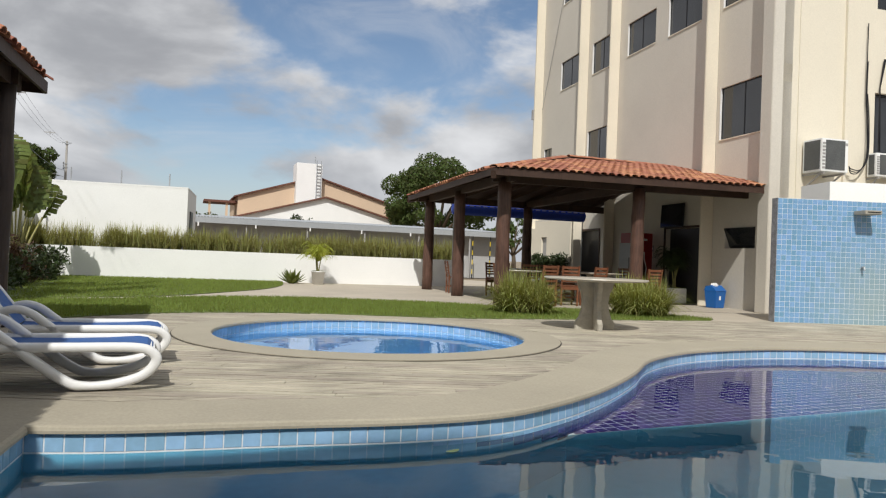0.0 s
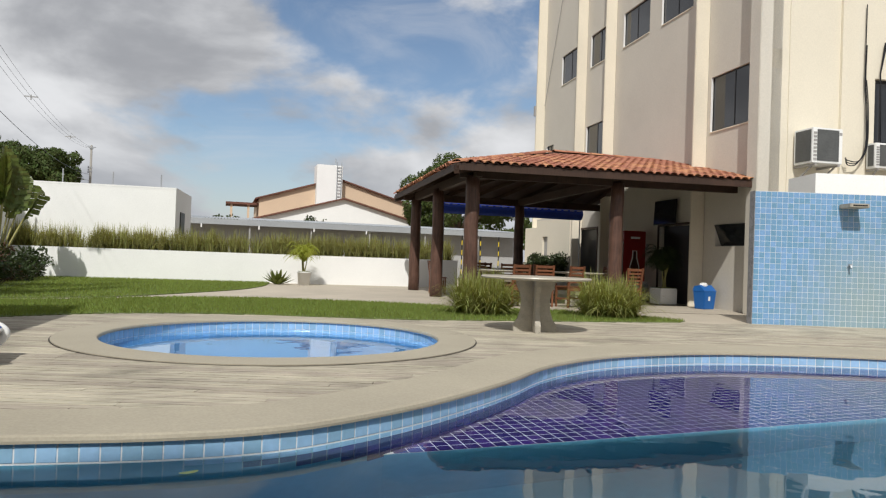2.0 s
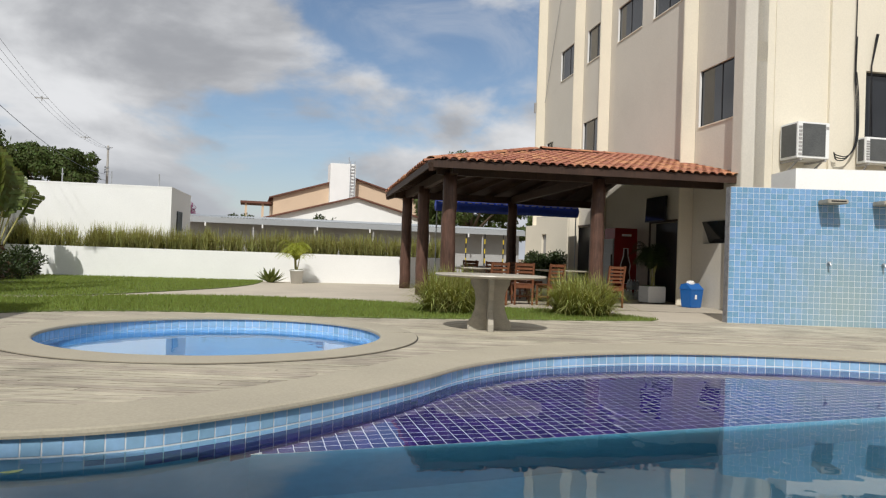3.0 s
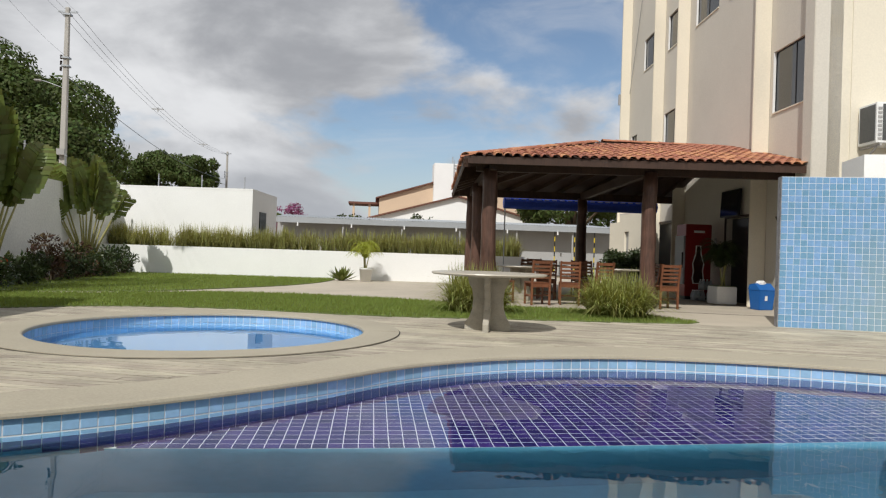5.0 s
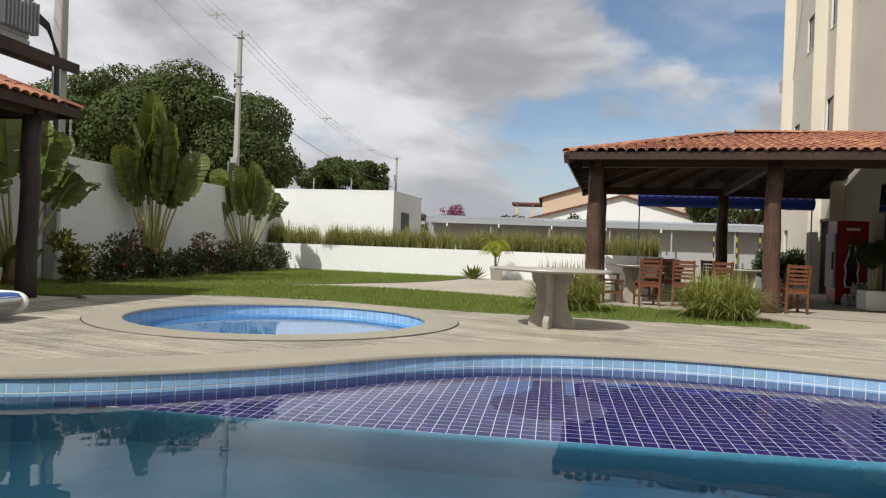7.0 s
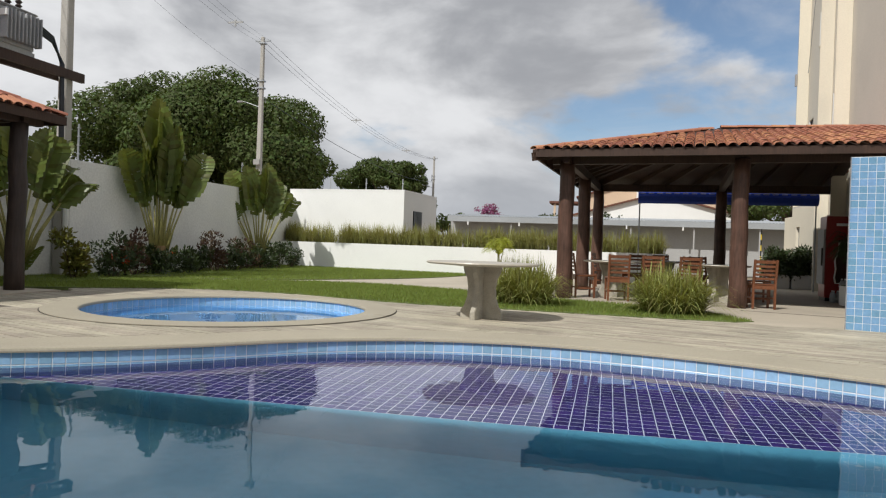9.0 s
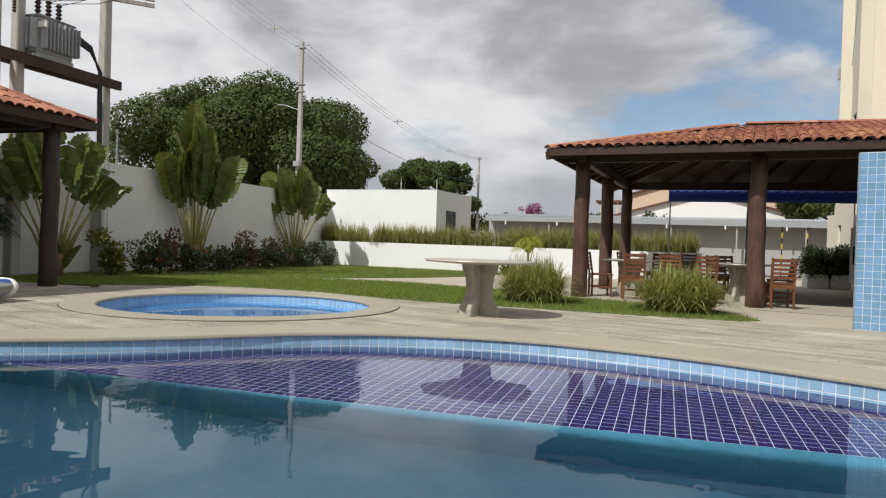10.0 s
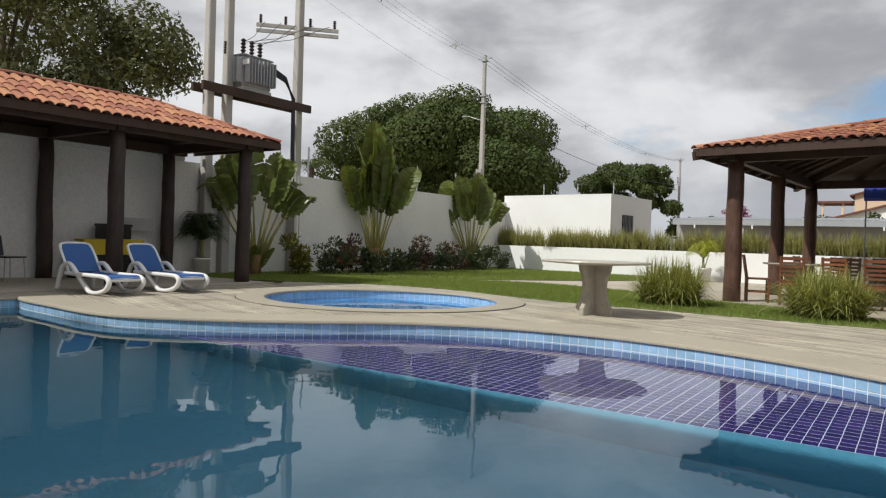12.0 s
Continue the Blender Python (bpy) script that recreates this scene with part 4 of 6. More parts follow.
# ---- plants ----
def leaf_cloud(centres, radii, per, size, seed, flat=0.6, aspect=2.0, up=0.3, clump=False):
    """Small pointed leaves scattered in clumps: vertices and faces."""
    rng = np.random.default_rng(seed)
    r2 = np.array(radii, float) ** 2
    count = np.rint(per * len(radii) * r2 / r2.sum()).astype(int) if clump else per
    C = np.repeat(np.array(centres, float), count, axis=0)
    R = np.repeat(np.array(radii, float), count)[:, None]
    n = len(C)
    d = rng.normal(size=(n, 3))
    d /= np.linalg.norm(d, axis=1)[:, None]
    p = C + d * R * rng.uniform(0.6 if clump else 0.35, 1.0, (n, 1)) ** 0.6 * np.array([1, 1, flat])
    if clump:
        # leaf faces follow the clump's outside, so that clumps catch the light as bodies
        nn = d * 1.1 + rng.normal(size=(n, 3)) * 0.5 + np.array([0, 0, 0.25])
        a = np.cross(nn, rng.normal(size=(n, 3))) + np.array([0, 0, -0.3])
        a /= np.linalg.norm(a, axis=1)[:, None]
        b = np.cross(a, nn)
    else:
        a = rng.normal(size=(n, 3)) + d * 0.9 + np.array([0, 0, up])
        a /= np.linalg.norm(a, axis=1)[:, None]
        b = np.cross(a, rng.normal(size=(n, 3)))
    b /= np.linalg.norm(b, axis=1)[:, None]
    s = size * rng.uniform(0.6, 1.3, (n, 1))
    w = s / aspect
    v = np.stack([p, p + a * s * 0.45 + b * w / 2, p + a * s, p + a * s * 0.45 - b * w / 2], 1).reshape(-1, 3)
    f = np.arange(4 * n).reshape(-1, 4)
    return v.tolist(), f.tolist()


def arcs(n, base, height, spread, width, seed, seg=4, droop=0.5, z=0.0):
    """Long arching blades rising from a patch: vertices and faces. base: (x, y) pairs."""
    rng = np.random.default_rng(seed)
    verts, faces = [], []
    for i in range(n):
        x, y = base[i % len(base)]
        a = rng.uniform(0, 6.283)
        h, out = height * rng.uniform(0.55, 1.1), spread * rng.uniform(0.1, 1.0)
        w = width * rng.uniform(0.7, 1.3)
        ca, sa = math.cos(a), math.sin(a)
        k = len(verts)
        for j in range(seg + 1):
            t = j / seg
            r = out * t ** 1.4
            zz = h * (t - droop * (out / max(spread, 1e-6)) * t ** 3)
            ww = w * (1 - t) ** 0.6 / 2
            verts += [(x + ca * r - sa * ww, y + sa * r + ca * ww, z + zz), (x + ca * r + sa * ww, y + sa * r - ca * ww, z + zz)]
        for j in range(seg):
            faces.append((k + 2 * j, k + 2 * j + 1, k + 2 * j + 3, k + 2 * j + 2))
    return verts, faces


def grass_clump(x, y, r, h, n, seed, label):
    t = thing("ornamental_grass", label, "bush", (x, y, 0), 0, "grass clumps by the table")
    rng = np.random.default_rng(seed)
    ang, rad = rng.uniform(0, 6.283, 400), r * 0.55 * rng.uniform(0, 1, 400) ** 0.5
    base = [(math.cos(a) * q, math.sin(a) * q) for a, q in zip(ang, rad)]
    v, f = arcs(n, base, h, r * 1.0, 0.021, seed, 5, 0.7)
    ob = raw("blade_tuft", v, f, M["tall_grass"])
    ob.parent = t; ob["kind"] = "stuff"
    v, f = arcs(n // 2, base, h * 0.66, r * 1.12, 0.024, seed + 1, 6, 1.0)
    ob = raw("outer_blades", v, f, M["tall_grass"])
    ob.parent = t; ob["kind"] = "stuff"
    return t


grass_clump(6.27, 11.60, 0.80, 0.95, 1700, 5, "bushy green ornamental grass clump on the lawn strip")
grass_clump(8.70, 11.37, 0.86, 0.92, 1900, 8, "wide green ornamental grass clump on the lawn strip")

rng = np.random.default_rng(21)
strip = [(x + rng.normal(0, 0.05), 23.72 - 0.0844 * (x + 4.3) + rng.uniform(0, 0.66)) for x in np.repeat(rng.uniform(-4.15, 9.3, 220), 7)]
v, f = arcs(14500, strip, 1.02, 0.55, 0.021, 22, 4, 0.62, 0.80)
tagged(raw("planter_grass", v, f, M["planter_blade"]), "tall grass filling the raised white planter", "grass", "", "stuff")


def tree(name, x, y, cz, r, rz, leaves, seed, label, material="mango", base=0.0, size=0.34, lobes=46):
    t = thing(name, label, "tree", (x, y, base))
    rg = random.Random(seed)
    cz -= base
    bm = bmesh.new()
    tube(bm, [(0, 0, 0), (0.1, 0.05, cz * 0.3), (0.0, 0.1, cz * 0.7)], [0.055 * r + 0.1, 0.045 * r + 0.05, 0.03 * r + 0.04], 10)
    part("trunk", bm, M["bark"], t, smooth=True)
    cs, rs = [], []
    for k in range(lobes):
        a, u = rg.uniform(0, 6.283), rg.uniform(-0.55, 1.0)
        q = (1 - u * u) ** 0.5 * rg.uniform(0.55, 0.92)
        cs.append((math.cos(a) * q * r, math.sin(a) * q * r, cz + u * rz * rg.uniform(0.68, 0.9)))
        rs.append(r * rg.choice((0.10, 0.14, 0.19, 0.27)) * rg.uniform(0.9, 1.1))
    for k in range(9):
        c = cs[k * 3 % lobes]
        bm = bmesh.new()
        tube(bm, [(0, 0.05, cz * 0.45), (c[0] * 0.45, c[1] * 0.45, cz * 0.45 + (c[2] - cz * 0.45) * 0.55), c], [0.03 * r, 0.018 * r, 0.006 * r], 6)
        part("limb", bm, M["bark"], t, smooth=True)
    v, f = leaf_cloud(cs, rs, leaves // lobes, size, seed, 0.72, 1.9, 0.25, True)
    ob = raw("crown", v, f, M[material])
    ob.parent = t; ob["kind"] = "stuff"
    return t


tree("mango_tree", -17.6, 39.4, 5.8, 8.7, 4.9, 150000, 41, "large dense dark green tree behind the boundary wall", "mango", 0, 0.25, 120)
tree("shade_tree", -12.9, 62.6, 5.9, 5.1, 3.2, 26000, 42, "rounded green tree beyond the utility block", "mango", 0, 0.28, 50)
tree("leafy_tree", 20.9, 56.4, 5.8, 5.1, 4.0, 26000, 43, "rounded bright green tree beyond the pavilion", "mango", 0, 0.26, 50)
tree("roadside_tree", -15.7, 10.0, 5.9, 6.2, 4.4, 46000, 44, "tall loose-leaved tree above the side pavilion", "roadside", 0, 0.2, 80)
for k, (x, y, r, z) in enumerate(((-8.8, 70, 2.8, 2.9), (-5.0, 72, 2.4, 2.5), (1.8, 67, 2.3, 2.9), (-18.5, 67, 3.2, 3.3), (23.2, 62, 3.3, 3.1), (24.0, 48, 2.6, 3.0))):
    tree("background_tree", x, y, z, r, 1.7, 2600, 50 + k, "small green tree in the far gardens", "mango", 0, 0.3, 22)
tree("flowering_shrub", -2.2, 56.0, 2.8, 2.3, 1.6, 2400, 61, "magenta flowering shrub beyond the carport", "pink", 0, 0.2, 20)
tree("garden_shrub", 7.7, 47.0, 2.6, 1.4, 0.9, 260, 62, "thin small-leaved shrub before the white gable", "dark_leaf", 0, 0.22, 12)


def paddle(bm, start, side, up, length, width, seed, droop=0.1):
    """One torn paddle leaf: midrib from start along up, bending towards side."""
    rg = random.Random(seed)
    s, u = Vector(side).normalized(), Vector(up).normalized()
    nrm = s.cross(u).normalized()
    pts, n = [], 16
    bend = rg.uniform(-0.22, 0.22)
    for k in range(n + 1):
        t = k / n
        pts.append(Vector(start) + u * length * (t - 0.06 * t * t) + nrm * length * bend * t ** 2.2 - Vector((0, 0, length * droop * t ** 2.6)))
    fold = rg.uniform(0.15, 0.45)
    for sg in (1, -1):
        for k in range(n):
            t = (k + 0.5) / n
            w = width * 0.5 * min(1.0, 4.5 * t + 0.2) * (1 - (max(0, t - 0.6) / 0.42) ** 2 * 0.95)
            sag = fold + rg.uniform(-0.07, 0.10)
            gap = 0.80 if rg.random() < 0.22 else 1.0
            tip0 = pts[k] + (s * sg * w + nrm * (sag * w) + u * w * 0.3)
            tip1 = pts[k] + (pts[k + 1] - pts[k]) * gap + (s * sg * w * rg.uniform(0.9, 1.0) + nrm * (sag * w) + u * w * 0.3)
            mid0, mid1 = (pts[k] + tip0) / 2 + nrm * 0.08 * w, (pts[k] + (pts[k + 1] - pts[k]) * gap + tip1) / 2 + nrm * 0.08 * w
            q = [bm.verts.new(c) for c in (pts[k], mid0, tip0, tip1, mid1, pts[k] + (pts[k + 1] - pts[k]) * gap)]
            bm.faces.new((q[0], q[1], q[4], q[5])); bm.faces.new((q[1], q[2], q[3], q[4]))


def travellers_palm(x, y, trunk_h, stalk, blade, spread, count, turn, seed, label, wide=0.3, hang=0.3):
    t = thing("travellers_palm", label, "palm", (x, y, 0), turn, "fan palms along the boundary wall")
    rg = random.Random(seed)
    bm = bmesh.new()
    tube(bm, [(0, 0, 0), (0, 0, trunk_h * 0.6), (0, 0, trunk_h)], [0.17, 0.14, 0.15], 12)
    part("trunk", bm, M["palm_trunk"], t, smooth=True)
    for k in range(count):
        f = (k / (count - 1)) * 2 - 1
        a = radians(spread * f + rg.uniform(-3, 3))
        d = Vector((math.sin(a), rg.uniform(-0.06, 0.06), math.cos(a))).normalized()
        side = Vector((math.cos(a), rg.choice((-0.6, 0.6, 0.25, -0.3, 1.6, -1.6)), -math.sin(a)))
        root = Vector((f * 0.17, 0, trunk_h * 0.72))
        L = stalk * rg.uniform(0.85, 1.08) * (1 - 0.18 * abs(f))
        end = root + d * L + Vector((math.sin(a) * 0.12, 0, 0))
        bm = bmesh.new()
        tube(bm, [root, root + d * L * 0.5 - Vector((math.sin(a) * 0.05, 0, 0)), end], [0.05, 0.027, 0.018], 7)
        st = part("stalk", bm, M["stalk"], t, smooth=True)
        bm = bmesh.new()
        paddle(bm, end, side - d * side.dot(d), d + Vector((math.sin(a) * 0.2, 0, -0.05 * abs(f))), blade * rg.uniform(0.7, 1.08) * (1 - 0.25 * abs(f)), blade * wide, seed * 50 + k, 0.03 + hang * f * f)
        part("leaf_blade", bm, M["palm_leaf"], st)
    for k in range(4):
        a = rg.uniform(-0.7, 0.7)
        bm = bmesh.new()
        paddle(bm, (a * 0.25, rg.uniform(-0.1, 0.1), 0.15), (math.cos(a), 0.4, 0), (math.sin(a) * 0.8, -0.2, 1), 0.75, 0.22, seed * 70 + k)
        part("young_leaf", bm, M["palm_leaf"], t)
    return t


travellers_palm(-3.66, 15.49, 0.7, 1.55, 2.65, 13, 16, 55, 3, "tall fan-shaped palm with upright torn leaves by the wall", 0.26, 0.15)
travellers_palm(-3.79, 21.01, 0.5, 1.65, 2.1, 24, 14, 50, 4, "shorter fan palm with spreading leaves by the wall", 0.32, 0.5)
travellers_palm(-3.59, 10.93, 0.5, 1.5, 1.95, 26, 13, 58, 5, "fan palm with wide leaves behind the side pavilion", 0.33, 0.55)


def shrub(name, x, y, r, h, n, size, material, seed, label, flowers=0):
    t = thing(name, label, "shrub", (x, y, 0))
    rg = random.Random(seed)
    bm = bmesh.new()
    cs = []
    for k in range(10):
        a, q = rg.uniform(0, 6.283), r * rg.uniform(0.1, 0.75)
        c = (math.cos(a) * q, math.sin(a) * q, h * rg.choice((0.3, 0.45, 0.55, 0.7, 0.98)))
        cs.append(c)
        tube(bm, [(c[0] * 0.2, c[1] * 0.2, 0), (c[0] * 0.7, c[1] * 0.7, c[2] * 0.6), c], [0.014, 0.01, 0.005], 5)
    part("stem", bm, M["bark"], t)
    v, f = leaf_cloud(cs, [min(r, h) * rg.uniform(0.3, 0.48) for _ in cs], n // 10, size, seed, 0.9, 2.4, 0.5)
    ob = raw("foliage", v, f, M[material])
    ob.parent = t; ob["kind"] = "stuff"
    if flowers:
        v, f = leaf_cloud([cs[k] for k in range(flowers)], [0.09] * flowers, 26, 0.07, seed + 5, 0.8, 1.3, 0.4)
        ob = raw("flowers", v, f, M["flower"])
        ob.parent = t; ob["kind"] = "stuff"
    return t


shrub("croton_shrub", -3.03, 11.83, 0.55, 0.85, 1500, 0.12, "croton", 71, "yellow-green croton shrub at the foot of the wall")
shrub("flowering_bush", -2.96, 12.89, 0.55, 0.85, 1100, 0.11, "dark_leaf", 72, "dark shrub with orange-red flowers by the wall", 2)
shrub("bronze_shrub", -3.15, 13.84, 0.45, 0.9, 800, 0.14, "bronze_leaf", 73, "bronze-leaved shrub by the wall", 0)
for k, y in enumerate((14.5, 15.4, 16.5, 17.3, 18.2, 19.0, 19.9, 20.8)):
    h = (0.55, 0.5, 0.55, 0.95, 0.7, 0.8, 0.6, 0.7)[k]
    shrub("low_shrub", -3.1 + 0.12 * math.sin(k * 2.1), y, 0.55, h, 1000, 0.11, "bronze_leaf" if k in (3, 5) else "dark_leaf", 80 + k, "dark leafy shrub in the bed along the wall", 1 if k == 1 else 0)
shrub("low_shrub", -3.12, 22.01, 0.45, 0.5, 700, 0.1, "dark_leaf", 95, "low dark shrub at the lawn's far corner")
sheet("shrub_bed", [(-4.21, 10.35), (-2.45, 10.80), (-2.36, 14.40), (-2.65, 21.69), (-4.17, 22.52)], 0.03, M["ground"], "dark planted soil along the wall", "soil")


def fronds(bm, centre, count, length, seed, rise=0.6, leaflet=0.16, stepn=12):
    """Arching feather fronds."""
    rg = random.Random(seed)
    c = Vector(centre)
    for k in range(count):
        a = 6.283 * k / count + rg.uniform(-0.25, 0.25)
        d = Vector((math.cos(a), math.sin(a), 0))
        L = length * rg.uniform(0.75, 1.1)
        e = rise * rg.uniform(0.6, 1.3)
        prev = None
        for j in range(stepn + 1):
            t = j / stepn
            p = c + d * L * t * (0.9 - 0.15 * e) + Vector((0, 0, L * (e * t - (0.35 + e * 0.6) * t * t)))
            if prev is not None:
                s = Vector((-d.y, d.x, 0))
                w = leaflet * (1.15 - 0.9 * abs(t - 0.45))
                for sg in (1, -1):
                    tip = p + s * sg * w + (p - prev).normalized() * w * 0.8 - Vector((0, 0, w * rg.uniform(0.1, 0.5)))
                    bm.faces.new([bm.verts.new(q) for q in (prev, prev.lerp(p, 0.45), tip)])
                side = Vector((-d.y, d.x, 0)) * 0.006
                bm.faces.new([bm.verts.new(q) for q in (prev - side, prev + side, p + side, p - side)])
            prev = p
    return bm


def potted_palm(name, x, y, pot_r, pot_h, stem, length, count, leaf, seed, label, square=False):
    t = thing(name, label, "potted plant", (x, y, 0))
    bm = bmesh.new()
    if square:
        box(bm, (-pot_r, -pot_r, 0.02), (pot_r, pot_r, pot_h), bevel=0.015)
    else:
        tube(bm, [(0, 0, 0), (0, 0, pot_h * 0.9), (0, 0, pot_h * 0.9), (0, 0, pot_h)], [pot_r * 0.78, pot_r * 0.97, pot_r * 1.06, pot_r * 1.06], 20)
    pot = part("pot", bm, M["plastic"], t, "white planter", smooth=not square)
    bm = bmesh.new()
    tube(bm, [(0, 0, pot_h), (0, 0, pot_h + 0.01)], pot_r * 0.9, 16) if not square else box(bm, (-pot_r * 0.9, -pot_r * 0.9, pot_h), (pot_r * 0.9, pot_r * 0.9, pot_h + 0.012))
    part("soil", bm, M["ground"], pot)
    bm = bmesh.new()
    rg = random.Random(seed)
    for k in range(5):
        tube(bm, [(rg.uniform(-0.06, 0.06), rg.uniform(-0.06, 0.06), pot_h), (rg.uniform(-0.1, 0.1), rg.uniform(-0.1, 0.1), pot_h + stem)], [0.018, 0.012], 6)
    part("stem", bm, M["stalk"], t)
    bm = bmesh.new()
    for k in range(3):
        fronds(bm, (rg.uniform(-0.1, 0.1), rg.uniform(-0.1, 0.1), pot_h + stem * (0.7 + 0.2 * k)), count, length, seed + k, 1.5, length * 0.2)
    ob = part("fronds", bm, M[leaf], t)
    ob["kind"] = "stuff"
    return t


potted_palm("potted_areca_palm", 4.29, 21.73, 0.21, 0.42, 0.42, 0.78, 16, "areca", 101, "yellow-green areca palm in a white ribbed pot")
potted_palm("potted_fan_palm", -3.81, 9.55, 0.2, 0.42, 0.55, 0.74, 40, "dark_leaf", 102, "dark bushy palm in a plain white pot")
potted_palm("potted_door_palm", 12.54, 15.19, 0.24, 0.42, 0.6, 0.72, 34, "dark_leaf", 103, "dark palm in a square white planter by the door", True)


bm = bmesh.new()
beam(bm, (9.95, 12.73, 0.0), (11.9, 12.21, 0.0), 0.025, 0.008)
setting("floor_joint", bm, M["deck_under"], "dark worn joint in the pavilion floor", "joint")


def agave():
    t = thing("agave_plant", "small stiff green succulent beside the planter wall", "plant", (3.53, 22.01, 0))
    for k in range(26):
        a, e = k * 2.4, 0.35 + 0.9 * (k / 26)
        d = Vector((math.cos(a) * math.cos(e), math.sin(a) * math.cos(e), math.sin(e)))
        s = Vector((-math.sin(a), math.cos(a), 0)) * 0.06
        L = 0.52
        bm = bmesh.new()
        r = Vector((math.cos(a), math.sin(a), 0)) * 0.05
        q = [bm.verts.new(p) for p in (r - s * 0.7, r + s * 0.7, r + d * L * 0.55 + s, r + d * L, r + d * L * 0.55 - s, r + d * L * 0.5 - Vector((0, 0, 0.03)))]
        bm.faces.new((q[0], q[1], q[5])); bm.faces.new((q[1], q[2], q[5])); bm.faces.new((q[5], q[2], q[3])); bm.faces.new((q[5], q[3], q[4])); bm.faces.new((q[0], q[5], q[4]))
        part("leaf", bm, M["palm_leaf"], t)
    return t


agave()
bm = bmesh.new()
fronds(bm, (0, 0, 4.7), 18, 2.1, 111, 0.8, 0.4)
fp = thing("garden_palm", "feathery palm crown showing above the boundary wall", "palm", (-16.9, 25.8, 0))
ob = part("fronds", bm, M["mango"], fp); ob["kind"] = "stuff"
bm = bmesh.new(); tube(bm, [(0, 0, 0), (0, 0, 4.7)], 0.14, 8); part("trunk", bm, M["bark"], fp)


def hedge():
    t = thing("clipped_hedge", "clipped green hedge in pale planters", "hedge", (13.05, 22.91, 0))
    rg = random.Random(5)
    cs = [(rg.uniform(-0.5, 0.45), rg.uniform(-0.5, 0.5), rg.uniform(0.45, 1.1)) for _ in range(40)]
    v, f = leaf_cloud(cs, [0.27] * 40, 220, 0.09, 121, 0.9, 1.8)
    ob = raw("foliage", v, f, M["dark_leaf"]); ob.parent = t; ob["kind"] = "stuff"
    for k in range(2):
        part("planter", boxes(((-0.62 + 0.62 * k, -0.5, 0), (-0.06 + 0.62 * k, 0.4, 0.42)), bevel=0.02), M["white"], t)


hedge()


# ---- stone tables and chairs ----
def stone_table(x, y, r, turn, label, group=""):
    t = thing("stone_table", label, "table", (x, y, 0), turn, group)
    bm = bmesh.new()
    tube(bm, [(0, 0, 0.705), (0, 0, 0.728), (0, 0, 0.745), (0, 0, 0.76)], [r * 0.45, r * 0.97, r, r * 0.99], 48)
    part("tabletop", bm, M["stone_top"], t, "thin round polished stone top")
    prof = [(0.30, 0.0), (0.30, 0.10), (0.245, 0.17), (0.205, 0.29), (0.195, 0.42), (0.215, 0.54), (0.26, 0.62), (0.275, 0.704)]
    for k, (a, w) in enumerate(((0, 1.0), (90, 0.94))):
        bm = bmesh.new()
        m = pose(0, 0, 0, 0, 0, a)
        rows = []
        for hw, z in prof:
            hw *= w
            rows.append([bm.verts.new(m @ Vector(c)) for c in ((-hw, -0.037, z), (hw, -0.037, z), (hw, 0.037, z), (-hw, 0.037, z))])
        for p, q in zip(rows, rows[1:]):
            for i in range(4):
                bm.faces.new((p[i], p[(i + 1) % 4], q[(i + 1) % 4], q[i]))
        bm.faces.new(rows[0][::-1]); bm.faces.new(rows[-1])
        bmesh.ops.bevel(bm, geom=[e for e in bm.edges if abs(e.verts[0].co.z - e.verts[1].co.z) > 0.01], offset=0.008, segments=2, affect="EDGES")
        part("leg_slab", bm, M["stone"], t)
    return t


stone_table(6.03, 8.87, 0.76, -15, "round grey stone table on a waisted cross base")
stone_table(7.75, 14.90, 0.60, 20, "round stone table under the pavilion roof", "pavilion tables")
stone_table(9.87, 14.74, 0.62, 60, "round stone table under the pavilion roof", "pavilion tables")
stone_table(9.02, 17.95, 0.62, 10, "round stone table under the pavilion roof", "pavilion tables")


def chair():
    t = thing("dining_chair", "reddish wooden dining chair with a slatted back", "chair", (0, 0, 0), 0, "chairs in the pavilion")
    wm = M["chair_wood"]
    for x in (-0.19, 0.19):
        part("leg", boxes(((x - 0.02, 0.17, 0), (x + 0.02, 0.21, 0.43)), bevel=0.004), wm, t)
        bm = boxes(((x - 0.02, -0.21, 0), (x + 0.02, -0.17, 0.47)), bevel=0.004)
        beam(bm, (x, -0.19, 0.46), (x, -0.26, 0.90), 0.04, 0.035)
        part("back_post", bm, wm, t)
        part("side_rail", boxes(((x - 0.012, -0.17, 0.18), (x + 0.012, 0.17, 0.21))), wm, t)
    part("seat", boxes(((-0.215, -0.2, 0.43), (0.215, 0.23, 0.462)), bevel=0.01), wm, t)
    part("apron", boxes(((-0.17, 0.18, 0.36), (0.17, 0.2, 0.43))), wm, t)
    part("apron", boxes(((-0.17, -0.2, 0.36), (0.17, -0.18, 0.43))), wm, t)
    part("stretcher", boxes(((-0.17, 0.18, 0.15), (0.17, 0.2, 0.19))), wm, t)
    for k in range(5):
        z = 0.53 + 0.075 * k
        y = -0.19 - 0.07 * (z - 0.46) / 0.44
        part("back_slat", boxes(((-0.17, y - 0.009, z), (0.17, y + 0.009, z + 0.045 + (0.015 if k == 4 else 0))), bevel=0.004), wm, t)
    return t


first = chair()
spots = [(7.18, 14.2, -75), (7.85, 13.75, 8), (8.58, 13.98, -12), (9.13, 13.77, 15), (10.43, 13.5, 6), (10.67, 15.11, 95), (8.52, 15.65, 160), (9.52, 15.75, 185), (8.27, 17.12, 20), (9.87, 17.42, -30), (9.03, 18.88, 180), (7.53, 18.35, -100)]
first.matrix_basis = pose(spots[0][0], spots[0][1], 0.002, 0, 0, spots[0][2])
